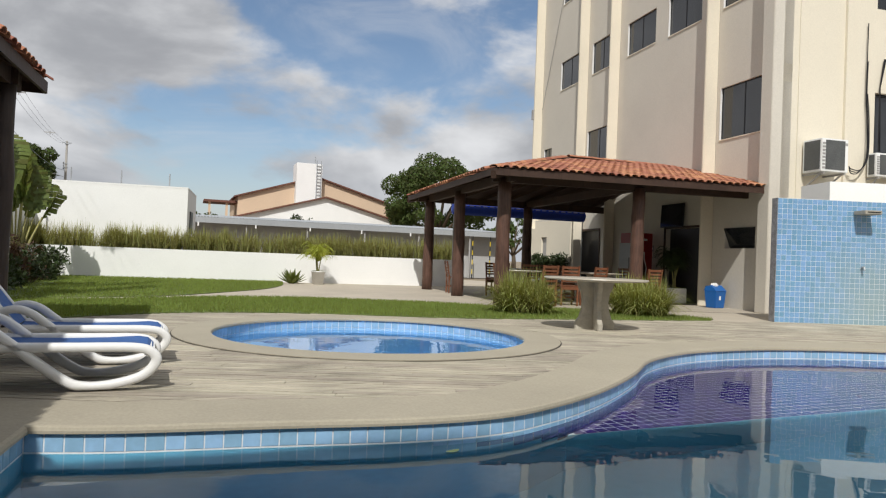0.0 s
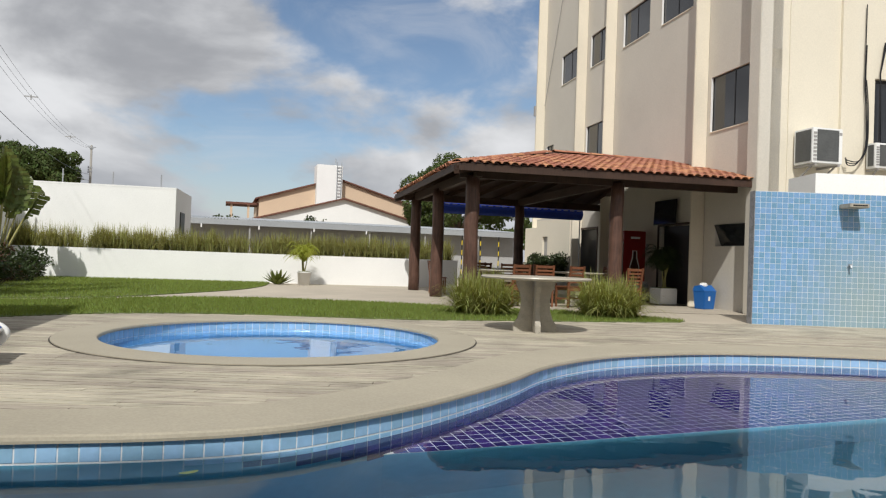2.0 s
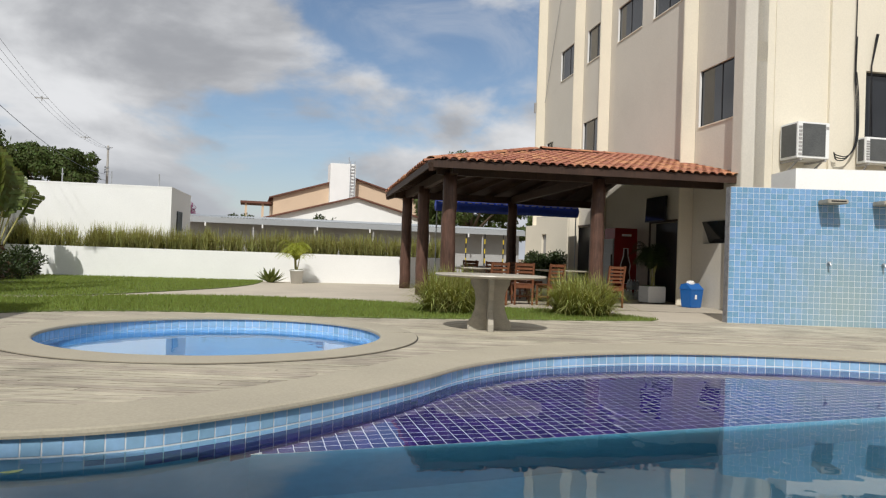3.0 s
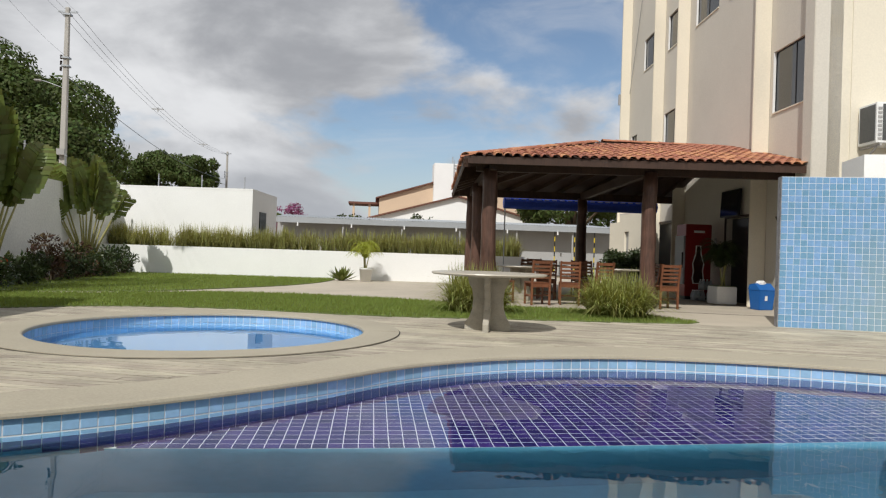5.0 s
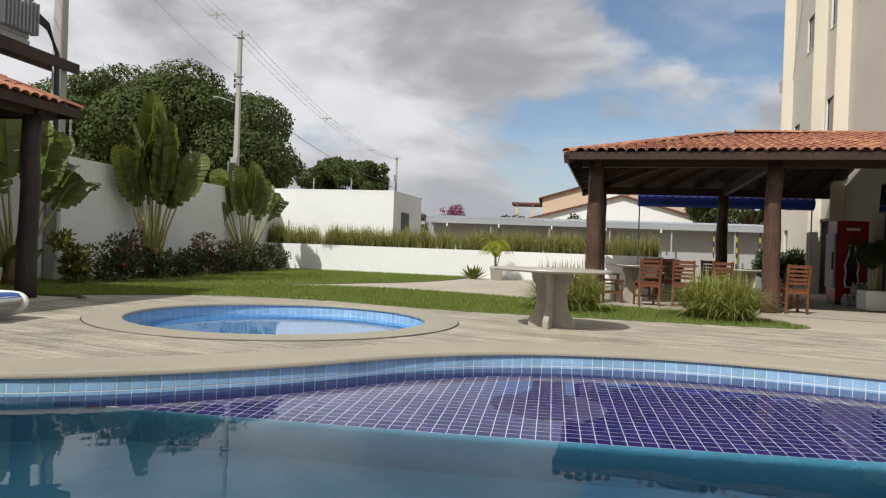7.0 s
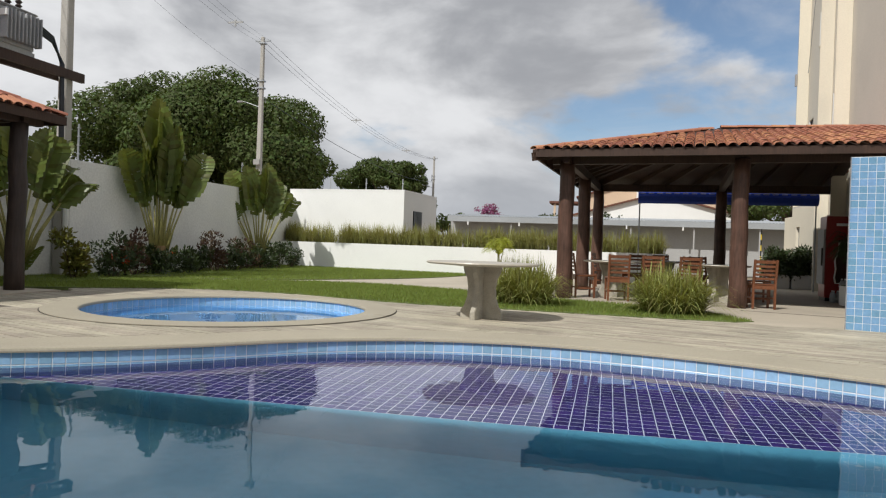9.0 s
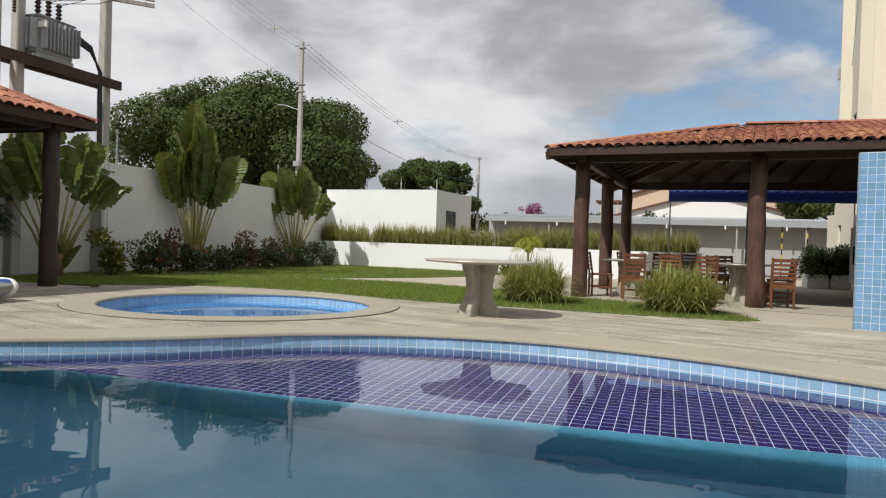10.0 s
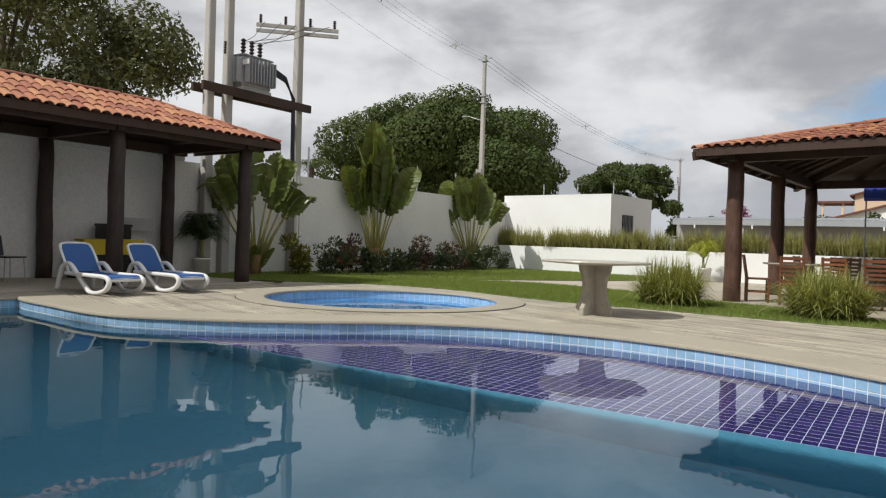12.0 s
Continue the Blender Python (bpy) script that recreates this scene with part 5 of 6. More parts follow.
for x, y, a in spots[1:]:
    copy_thing(first, pose(x, y, 0.002, 0, 0, a))


# ---- loungers ----
def lounger(x, y, turn):
    t = thing("sun_lounger", "white plastic sun lounger with raised blue mesh back", "lounger", (x, y, 0.012), turn, "loungers by the pool")
    for s in (-0.29, 0.29):
        line = [Vector(p) for p in ((-1.16, 0.345), (-1.02, 0.34), (-0.5, 0.335), (-0.12, 0.33), (0.0, 0.29), (0.03, 0.21), (-0.06, 0.10), (-0.26, 0.035), (-0.44, 0.03), (-0.58, 0.10), (-0.88, 0.37), (-1.02, 0.49), (-1.14, 0.52), (-1.26, 0.46), (-1.34, 0.30), (-1.42, 0.02))]
        fine = smooth_line(line, 5)
        bm = bmesh.new()
        rows = []
        for i, p in enumerate(fine):
            d = (fine[min(i + 1, len(fine) - 1)] - fine[max(i - 1, 0)]).normalized()
            n = Vector((-d.y, d.x)) * 0.036
            w = 0.034
            rows.append([bm.verts.new((q.x, s + o, max(q.y, 0.0))) for q, o in ((p + n * 0.6, -w), (p + n, -w * 0.5), (p + n, w * 0.5), (p + n * 0.6, w), (p - n * 0.6, w), (p - n, w * 0.5), (p - n, -w * 0.5), (p - n * 0.6, -w))])
        for a, b in zip(rows, rows[1:]):
            for k in range(8):
                bm.faces.new((a[k], a[(k + 1) % 8], b[(k + 1) % 8], b[k]))
        bm.faces.new(rows[0][::-1]); bm.faces.new(rows[-1])
        bmesh.ops.recalc_face_normals(bm, faces=bm.faces)
        part("side_frame", bm, M["plastic"], t, smooth=True)
    part("cross_bar", boxes(((-0.05, -0.27, 0.24), (0.02, 0.27, 0.31)), bevel=0.02), M["plastic"], t)
    part("cross_bar", boxes(((-1.14, -0.27, 0.30), (-1.08, 0.27, 0.335)), bevel=0.012), M["plastic"], t)
    bm = bmesh.new()
    prof = [(-1.12, 0.35), (-0.93, 0.345), (-0.6, 0.335), (-0.3, 0.34), (-0.1, 0.352), (-0.03, 0.34), (0.01, 0.30)]
    rows = [[bm.verts.new((px, sy, pz + dz)) for sy, dz in ((-0.262, 0), (0, -0.012), (0.262, 0), (0.262, -0.014), (0, -0.026), (-0.262, -0.014))] for px, pz in prof]
    for a, b in zip(rows, rows[1:]):
        for k in range(6):
            bm.faces.new((a[k], a[(k + 1) % 6], b[(k + 1) % 6], b[k]))
    bm.faces.new(rows[0]); bm.faces.new(rows[-1][::-1])
    bmesh.ops.recalc_face_normals(bm, faces=bm.faces)
    part("seat_sling", bm, M["sling"], t, "blue mesh seat")
    # raised back: rounded frame with a mesh panel
    m = pose(-1.12, 0, 0.36, 0, -33, 0) @ Matrix.Diagonal((1, 1, 0.98, 1))
    outline = [Vector(p) for p in ((-0.27, 0.0), (-0.275, 0.35), (-0.26, 0.56), (-0.2, 0.635), (0.0, 0.65), (0.2, 0.635), (0.26, 0.56), (0.275, 0.35), (0.27, 0.0))]
    bm = bmesh.new()
    tube(bm, [m @ Vector((0, p.x, p.y)) for p in smooth_line(outline, 4)], 0.024, 8)
    part("back_frame", bm, M["plastic"], t, smooth=True)
    bm = boxes(((-0.008, -0.26, 0.0), (0.008, 0.26, 0.55)), ((-0.008, -0.22, 0.55), (0.008, 0.22, 0.625)), m=m)
    part("back_sling", bm, M["sling"], t, "dark blue mesh back panel")
    t.scale = (0.95, 0.95, 0.83)
    return t


lounger(0.10, 5.38, 2)
lounger(0.14, 6.50, 3)


# ---- things under and round the pavilions ----
def fridge():
    t = thing("drinks_fridge", "tall red drinks fridge with a glass door", "fridge", (12.78, 17.20, 0), -4)
    part("cabinet", boxes(((-0.33, -0.33, 0.08), (0.33, 0.33, 1.92)), bevel=0.012), M["red"], t)
    part("plinth", boxes(((-0.31, -0.31, 0), (0.31, 0.31, 0.08))), M["black"], t)
    d = part("door", boxes(((-0.375, -0.31, 0.38), (-0.335, 0.31, 1.62)), bevel=0.006), M["sheet"], t, "pale glazed door")
    part("handle", boxes(((-0.41, -0.29, 0.8), (-0.377, -0.26, 1.2))), M["black"], d)
    for grow, y, m, label in ((0.035, -0.3325, "plastic", "pale ring round the printed bottle"), (0.0, -0.335, "bottle_print", "dark bottle shape printed on the side")):
        side = [(0.10, 0.42), (0.125, 0.55), (0.10, 0.74), (0.125, 0.92), (0.05, 1.16), (0.04, 1.36)]
        outline = [(-w - grow, z) for w, z in side] + [(w + grow, z) for w, z in reversed(side)]
        bm = bmesh.new()
        bm.faces.new([bm.verts.new((x, y, z + (grow if z > 1 else -grow) * 0.5)) for x, z in outline])
        part("picture", bm, M[m], t, label)
    part("emblem", boxes(((-0.13, -0.338, 1.70), (0.15, -0.332, 1.76))), M["plastic"], t, "plain white printed band")
    for k in range(3):
        part("shelf", boxes(((-0.378, -0.28, 0.6 + 0.3 * k), (-0.376, 0.28, 0.62 + 0.3 * k))), M["metal"], t)


fridge()


def water_packs():
    """Shrink-wrapped packs of water bottles, two tiers."""
    for k, (x, y, z) in enumerate(((12.62, 16.55, 0), (13.0, 16.5, 0), (12.80, 16.53, 0.27))):
        t = thing("water_pack", "pale blue pack of bottled water stacked by the fridge", "bottle pack", (x, y, z), 8 * k, "bottle packs by the fridge")
        for i in range(3):
            for j in range(2):
                bm = bmesh.new()
                px, py = -0.11 + 0.11 * i, -0.055 + 0.11 * j
                tube(bm, [(px, py, 0), (px, py, 0.16), (px, py, 0.2), (px, py, 0.235)], [0.05, 0.05, 0.035, 0.018], 10)
                bottle = part("bottle", bm, M["sheet"], t, smooth=True)
                bm = bmesh.new()
                tube(bm, [(px, py, 0.2355), (px, py, 0.262)], 0.019, 8)
                part("cap", bm, M["plastic"], bottle, "white cap")
        part("wrap", boxes(((-0.166, -0.108, 0.06), (0.166, 0.108, 0.12)), bevel=0.02), M["shade_wall"], t, "grey printed band")


water_packs()


def bin_():
    t = thing("waste_bin", "blue plastic swing-lid waste bin by the wall", "bin", (12.72, 13.84, 0), 12)
    bm = bmesh.new()
    rows = [[bm.verts.new((sx * a, sy * b, z)) for sx, sy in ((-1, -1), (1, -1), (1, 1), (-1, 1))] for z, a, b in ((0, 0.17, 0.14), (0.42, 0.205, 0.17))]
    for k in range(4):
        bm.faces.new((rows[0][k], rows[0][(k + 1) % 4], rows[1][(k + 1) % 4], rows[1][k]))
    bm.faces.new(rows[0][::-1]); bm.faces.new(rows[1])
    bmesh.ops.bevel(bm, geom=list(bm.edges), offset=0.012, segments=2, affect="EDGES")
    part("body", bm, M["blue_bin"], t)
    bm = bmesh.new()
    q = [bm.verts.new(c) for c in ((-0.21, -0.175, 0.42), (0.21, -0.175, 0.42), (0.21, 0.175, 0.42), (-0.21, 0.175, 0.42), (-0.2, -0.02, 0.56), (0.2, -0.02, 0.56), (0.2, 0.14, 0.53), (-0.2, 0.14, 0.53))]
    for f in ((0, 1, 5, 4), (4, 5, 6, 7), (7, 6, 2, 3), (0, 4, 7, 3), (1, 2, 6, 5), (3, 2, 1, 0)):
        bm.faces.new([q[i] for i in f])
    part("lid", bm, M["blue_bin"], t)
    part("notice", boxes(((-0.06, -0.165, 0.2), (0.0, -0.155, 0.3))), M["plastic"], t, "small white printed mark")


bin_()


def bin_bag():
    t = thing("white_bag", "crumpled white bag lying on the waste bin", "bag", (12.70, 13.86, 0.535), 20)
    rg = random.Random(8)
    bm = bmesh.new()
    bmesh.ops.create_icosphere(bm, subdivisions=3, radius=0.1)
    for v in bm.verts:
        v.co = Vector((v.co.x * 1.3, v.co.y * 0.8, max(v.co.z, -0.02) * 0.7 + 0.014)) * rg.uniform(0.9, 1.1)
    part("bag", bm, M["plastic"], t)


bin_bag()


def tv():
    t = thing("wall_television", "black flat television on a wall bracket", "television", tuple(WEST_W @ Vector((4.02, 0.0, 2.42))), 90 - 5.2)
    part("bracket", boxes(((-0.1, 0.001, -0.1), (0.1, 0.07, 0.1))), M["black"], t)
    m = pose(0, 0.07, 0, 3, 0, 0)
    part("casing", boxes(((-0.54, 0.0, -0.33), (0.54, 0.05, 0.33)), m=m, bevel=0.01), M["black"], t)
    part("screen", boxes(((-0.51, 0.051, -0.30), (0.51, 0.055, 0.30)), m=m), M["dark_glass"], t)


tv()
sw = thing("wall_switch", "small pale wall switch plate by the door", "switch", tuple(WEST_W @ Vector((5.1, 0.0, 1.5))), 90 - 5.2)
part("plate", boxes(((-0.06, 0.001, -0.09), (0.06, 0.014, 0.09)), bevel=0.003), M["frame_grey"], sw)
part("rocker", boxes(((-0.02, 0.014, -0.03), (0.02, 0.02, 0.03))), M["plastic"], sw)


def awning():
    t = thing("roller_awning", "dark blue tarpaulin awning with a scalloped pale edge", "awning", (8.47, 21.12, 0), -1.5)
    bm = bmesh.new()
    n, L = 60, 4.85
    rows = []
    for k in range(n + 1):
        x = L * k / n
        sc = 0.03 * abs(math.sin(k * math.pi / 3))
        rows.append([bm.verts.new((x, y, z)) for y, z in ((0.0, 2.78 - sc), (-0.10, 2.72), (-0.15, 2.61), (-0.10, 2.48), (0, 2.41), (0.10, 2.48), (0.15, 2.61), (0.1, 2.72))])
    for a, b in zip(rows, rows[1:]):
        for k in range(8):
            bm.faces.new((a[k], b[k], b[(k + 1) % 8], a[(k + 1) % 8]))
    bm.faces.new(rows[0]); bm.faces.new(rows[-1][::-1])
    bmesh.ops.recalc_face_normals(bm, faces=bm.faces)
    part("canvas", bm, M["tarp"], t)
    for k in range(0, 20):
        part("scallop", boxes(((0.05 + 0.24 * k, -0.147, 2.69), (0.2 + 0.24 * k, -0.138, 2.72))), M["sheet"], t)
    for x in (0.05, 4.8):
        bm = bmesh.new(); tube(bm, [(x, 0, 0), (x, 0, 2.6)], 0.02, 8)
        part("support_pole", bm, M["metal"], t)
    part("rail", boxes(((0, -0.02, 2.79), (L, 0.02, 2.86))), M["wood"], t)


awning()


def striped_post(x, y, h):
    t = thing("striped_post", "slim post painted in yellow and black bands", "post", (x, y, 0), 0, "striped posts at the carport")
    n = 9
    for k in range(n):
        bm = bmesh.new()
        tube(bm, [(0, 0, h * k / n), (0, 0, h * (k + 1) / n)], 0.028, 10)
        part("band", bm, M["yellow" if k % 2 else "black"], t)


for x, y in ((13.2, 32.8), (14.2, 32.85), (15.2, 32.9)):
    striped_post(x, y, 2.15)


def annex():
    t = thing("garden_annex", "low cream outbuilding with a narrow closed door", "building", (13.62, 25.1, 0), -90)
    part("wall", wall_cells(2.75, 0, 2.58, 0.2, [(0.55, 0.98, 0.0, 1.95)], Matrix()), M["cream"], t)
    part("wall", boxes(((-1.1, 0.02, 0), (-0.002, 0.6, 2.32))), M["cream"], t, "lower cream end")
    part("wall", boxes(((0, 0.201, 0), (0.2, 0.6, 2.58))), M["cream"], t)
    part("roof", boxes(((0.0, 0.0, 2.582), (2.75, 0.6, 2.63))), M["cream_grey"], t)
    part("door", boxes(((0.56, 0.08, 0.0), (0.97, 0.12, 1.94))), M["frame_grey"], t)


annex()


def condenser(s, z, w, h, d, label):
    t = thing("air_conditioner", label, "air conditioner", tuple(FRONT_W @ Vector((s, 0, z))), -5.2, "air conditioners on the front wall")
    part("casing", boxes(((0, -d, 0), (w, -0.06, h)), bevel=0.012), M["plastic"], t, "white casing")
    part("grille", boxes(((-0.012, -d + 0.05, 0.05), (-0.002, -0.12, h - 0.04))), M["grille"], t, "dark side grille")
    part("grille", boxes(((0.10, -d - 0.012, 0.05), (w * 0.86, -d - 0.002, h - 0.04))), M["grille"], t, "dark front grille")
    for k in range(8):
        part("louvre", boxes(((0.015, -d - 0.014, 0.06 + k * (h - 0.12) / 8), (0.085, -d - 0.003, 0.06 + (k + 0.55) * (h - 0.12) / 8))), M["frame_grey"], t)
    part("badge", boxes(((w * 0.88, -d - 0.006, h - 0.14), (w * 0.97, -d - 0.002, h - 0.08))), M["frame_grey"], t, "small plain grey badge")
    for x in (0.06, w - 0.1):
        bm = boxes(((x, -d, -0.05), (x + 0.04, 0.0, -0.012)))
        beam(bm, (x + 0.02, -d * 0.8, -0.05), (x + 0.02, -0.01, -0.35), 0.03, 0.03)
        part("bracket", bm, M["frame_grey"], t)
    return t


condenser(0.55, 3.22, 0.72, 0.74, 0.62, "large white air conditioner with dark grilles on brackets")
condenser(2.38, 3.26, 0.85, 0.55, 0.32, "smaller white air conditioner on the front wall")


def cables():
    t = thing("hanging_cables", "bundle of black cables hanging down the front wall", "cables", tuple(FRONT_W @ Vector((2.2, 0, 0))), -5.2)
    rg = random.Random(4)
    for k in range(3):
        o = 0.022 * k
        pts = [(0.12 + o, -0.05, 6.9 - 0.9 * k), (0.10 + o, -0.06, 5.2), (0.14 + o * 1.5, -0.06, 4.6), (0.1 + o, -0.12, 3.75), (-0.15 + o, -0.16, 3.35 + 0.03 * k), (-0.42, -0.2, 3.3 + 0.05 * k), (-0.5, -0.22, 3.45)]
        bm = bmesh.new()
        tube(bm, [Vector((p.x, p.y, p.z)) for p in smooth_line([Vector(q) for q in pts], 5)], 0.012, 6)
        part("cable", bm, M["black"], t)
    for k in range(2):
        bm = bmesh.new()
        tube(bm, [(0.62 + 0.04 * k, -0.05, 6.1), (0.5, -0.06, 5.4), (0.5 + 0.05 * k, -0.06, 3.8), (0.62, -0.12, 3.5)], 0.016, 6)
        part("cable", bm, M["black"], t)


cables()


def shower(at):
    m = pose(10.87, 10.19, 0, 0, 0, -17.0)
    t = thing("wall_shower", "flat stone spout shower fixed to the blue tiles", "shower", tuple(m @ Vector((at, 0.008, 2.10))), -17, "showers on the tiled wall")
    part("spout_slab", boxes(((0, -0.34, 0.0), (0.34, 0, 0.075)), bevel=0.01), M["stone"], t)
    part("slot", boxes(((0.05, -0.345, 0.03), (0.30, -0.335, 0.05))), M["black"], t)
    t = thing("wall_tap", "small metal tap on the blue tiles", "tap", tuple(m @ Vector((at + 0.20, 0.008, 1.09))), -17, "taps on the tiled wall")
    bm = bmesh.new(); tube(bm, [(0, 0, 0), (0, -0.07, 0), (0, -0.09, -0.04)], 0.016, 8); part("spout", bm, M["metal"], t)
    part("handle", boxes(((-0.03, -0.05, 0.012), (0.03, -0.03, 0.03))), M["metal"], t)


for at in (1.50, 2.43):
    shower(at)


def lounge_things():
    t = thing("black_chair", "black shell chair on thin metal legs", "chair", (-3.17, 5.16, 0.014), -60)
    bm = boxes(((-0.21, -0.2, 0.43), (0.21, 0.22, 0.455)), bevel=0.01)
    part("seat", bm, M["black"], t)
    bm = boxes(((-0.2, -0.03, 0.0), (0.2, 0.0, 0.36)), m=pose(0, -0.2, 0.46, 10), bevel=0.012)
    part("backrest", bm, M["black"], t)
    for x in (-0.17, 0.17):
        for y in (-0.17, 0.18):
            bm = bmesh.new(); tube(bm, [(x * 1.15, y * 1.15, 0), (x, y, 0.43)], 0.011, 6); part("leg", bm, M["metal"], t)
    for k, (y, z, c, w) in enumerate(((7.0, 0.014, "black", 0.8), (7.75, 0.014, "black", 0.6), (7.05, 0.48, "yellow", 0.6), (7.8, 0.48, "yellow", 0.45), (8.3, 0.014, "black", 0.55), (7.45, 0.8, "black", 0.6))):
        t = thing("storage_crate", ("yellow" if c == "yellow" else "black") + " plastic crate stacked against the shaded wall", "crate", (-3.98, y + 0.08, z), 90.5, "crates by the wall")
        h = 0.46 if z < 0.1 else 0.31
        part("body", boxes(((-w / 2, -0.17, 0), (w / 2, 0.17, h - 0.06)), bevel=0.012), M[c], t)
        part("rim", boxes(((-w / 2 - 0.015, -0.185, h - 0.06), (w / 2 + 0.015, 0.185, h)), bevel=0.008), M[c], t)
    t = thing("leaning_panel", "mid-grey flat panel leaning against the wall", "panel", (-4.08, 8.08, 0.96), 90.5)
    part("panel", boxes(((-0.30, 0, 0.02), (0.42, 0.03, 0.30)), bevel=0.004), M["shade_wall"], t)


lounge_things()


# ---- poles, transformer and wires ----
def square_pole(t, x, y, h, a, b, name="pole"):
    bm = bmesh.new()
    rows = [[bm.verts.new((x + sx * w, y + sy * w, z)) for sx, sy in ((-1, -1), (1, -1), (1, 1), (-1, 1))] for z, w in ((0, a), (h, b))]
    for k in range(4):
        bm.faces.new((rows[0][k], rows[0][(k + 1) % 4], rows[1][(k + 1) % 4], rows[1][k]))
    bm.faces.new(rows[1])
    bmesh.ops.bevel(bm, geom=list(bm.edges), offset=0.02, segments=1, affect="EDGES")
    return part(name, bm, M["pole"], t)


def insulator(t, p, h=0.3, r=0.055):
    bm = bmesh.new()
    n = 5
    for k in range(n):
        z = p[2] + h * k / n
        tube(bm, [(p[0], p[1], z), (p[0], p[1], z + h * 0.5 / n), (p[0], p[1], z + h / n)], [r * 0.45, r, r * 0.45], 8)
    return part("insulator", bm, M["dark_post"], t)


def transformer():
    t = thing("transformer_pole", "grey power transformer on a beam between concrete poles", "transformer", (-0.17, 0.22, 0.0))
    square_pole(t, -3.97, 12.45, 9.6, 0.125, 0.085)
    square_pole(t, -4.02, 9.68, 9.8, 0.115, 0.08)
    square_pole(t, -4.05, 10.24, 9.8, 0.115, 0.08)
    for dx in (-0.19, 0.19):
        bm = bmesh.new(); beam(bm, (-4.0 + dx, 9.35, 4.42), (-3.97 + dx, 12.75, 4.42), 0.09, 0.2)
        part("support_beam", bm, M["wood"], t)
    body = part("tank", boxes(((-4.25, 10.42, 4.60), (-3.72, 11.32, 5.34)), ((-4.3, 10.38, 5.34), (-3.67, 11.36, 5.39)), bevel=0.03), M["tank_grey"], t)
    for k in range(10):
        part("cooling_fin", boxes(((-3.70, 10.45 + 0.092 * k, 4.68), (-3.52, 10.48 + 0.092 * k, 5.28)), bevel=0.01), M["tank_grey"], body)
    for k in range(5):
        part("cooling_fin", boxes(((-4.2 + 0.11 * k, 10.25, 4.68), (-4.17 + 0.11 * k, 10.41, 5.28)), bevel=0.008), M["tank_grey"], body)
    part("skid", boxes(((-4.2, 10.4, 4.525), (-3.75, 11.35, 4.6))), M["tank_grey"], body)
    part("name_plate", boxes(((-3.715, 10.40, 5.1), (-3.50, 10.445, 5.22))), M["plastic"], body, "small white plate")
    for k in range(3):
        insulator(t, (-3.95, 10.6 + 0.26 * k, 5.39), 0.42, 0.07)
    insulator(t, (-4.05, 10.15, 5.35), 0.3, 0.05)
    for z in (6.42, 6.57):
        bm = bmesh.new(); beam(bm, (-4.75, 11.65, z), (-3.25, 13.2, z), 0.07, 0.09)
        part("cross_arm", bm, M["pole"], t)
    bm = bmesh.new(); beam(bm, (-4.6, 11.8, 7.6), (-3.3, 13.1, 7.6), 0.08, 0.1)
    part("cross_arm", bm, M["wood"], t)
    for f in (0.05, 0.35, 0.65, 0.95):
        insulator(t, (-4.75 + 1.5 * f, 11.65 + 1.55 * f, 6.63), 0.22, 0.05)
    rg = random.Random(9)
    for k in range(4):
        bm = bmesh.new()
        tube(bm, [(-3.72, 11.3, 5.25 - 0.05 * k), (-3.78, 11.85, 5.1 - 0.04 * k), (-3.8, 12.12 + 0.02 * k, 4.6), (-3.8, 12.15 + 0.03 * k, 2.4)], 0.028, 7)
        part("cable", bm, M["black"], t)
    for k in range(5):
        bm = bmesh.new()
        a, b = Vector((-3.95, 10.6 + 0.2 * (k % 3), 5.72)), Vector((-4.6 + 0.3 * k, 11.8 + 0.3 * k, 6.66))
        tube(bm, [a, a.lerp(b, 0.5) + Vector((0, 0, -0.12)), b], 0.008, 5)
        part("lead", bm, M["black"], t)
    bm = bmesh.new(); tube(bm, [(-3.78, 12.36, 0.5), (-3.78, 12.36, 2.6)], 0.06, 10)
    part("conduit", bm, M["plastic"], t, "white painted conduit")
    return t


transformer()


def street_pole(x, y, h, label, lamp=True):
    t = thing("utility_pole", label, "pole", (x, y, 0), 0, "utility poles along the road")
    square_pole(t, 0, 0, h, 0.125, 0.07)
    for z in (h - 0.3, h - 1.9, h - 2.2):
        part("bracket", boxes(((-0.13, -0.13, z), (0.13, 0.13, z + 0.06))), M["metal"], t)
    for k in range(3):
        insulator(t, (-0.18, 0, h - 2.35 + 0.22 * k), 0.16, 0.05)
    bm = bmesh.new(); beam(bm, (-0.35, 0, h - 0.16), (0.35, 0, h - 0.16), 0.05, 0.06); part("cross_arm", bm, M["metal"], t)
    if lamp:
        bm = bmesh.new(); tube(bm, [(0, 0, h - 3.0), (-0.6, -0.1, h - 2.8), (-0.8, -0.15, h - 2.75)], 0.016, 8); part("lamp_arm", bm, M["metal"], t)
        part("lamp_head", boxes(((-1.02, -0.22, h - 2.80), (-0.76, -0.1, h - 2.73)), bevel=0.02), M["frame_grey"], t)
        part("meter_box", boxes(((-0.14, -0.26, 4.1), (0.14, -0.14, 4.32))), M["frame_grey"], t)
    return t


street_pole(-6.95, 26.7, 9.55, "concrete utility pole with brackets and a street lamp")
street_pole(-8.8, 64.0, 9.35, "distant concrete utility pole with a lamp arm")


def span(name, a, b, sag, r, label):
    a, b = Vector(a), Vector(b)
    bm = bmesh.new()
    tube(bm, [a.lerp(b, k / 16) - Vector((0, 0, sag * 4 * (k / 16) * (1 - k / 16))) for k in range(17)], r, 5)
    return tagged(part(name, bm, M["black"], None), label, "wire", "overhead wires")


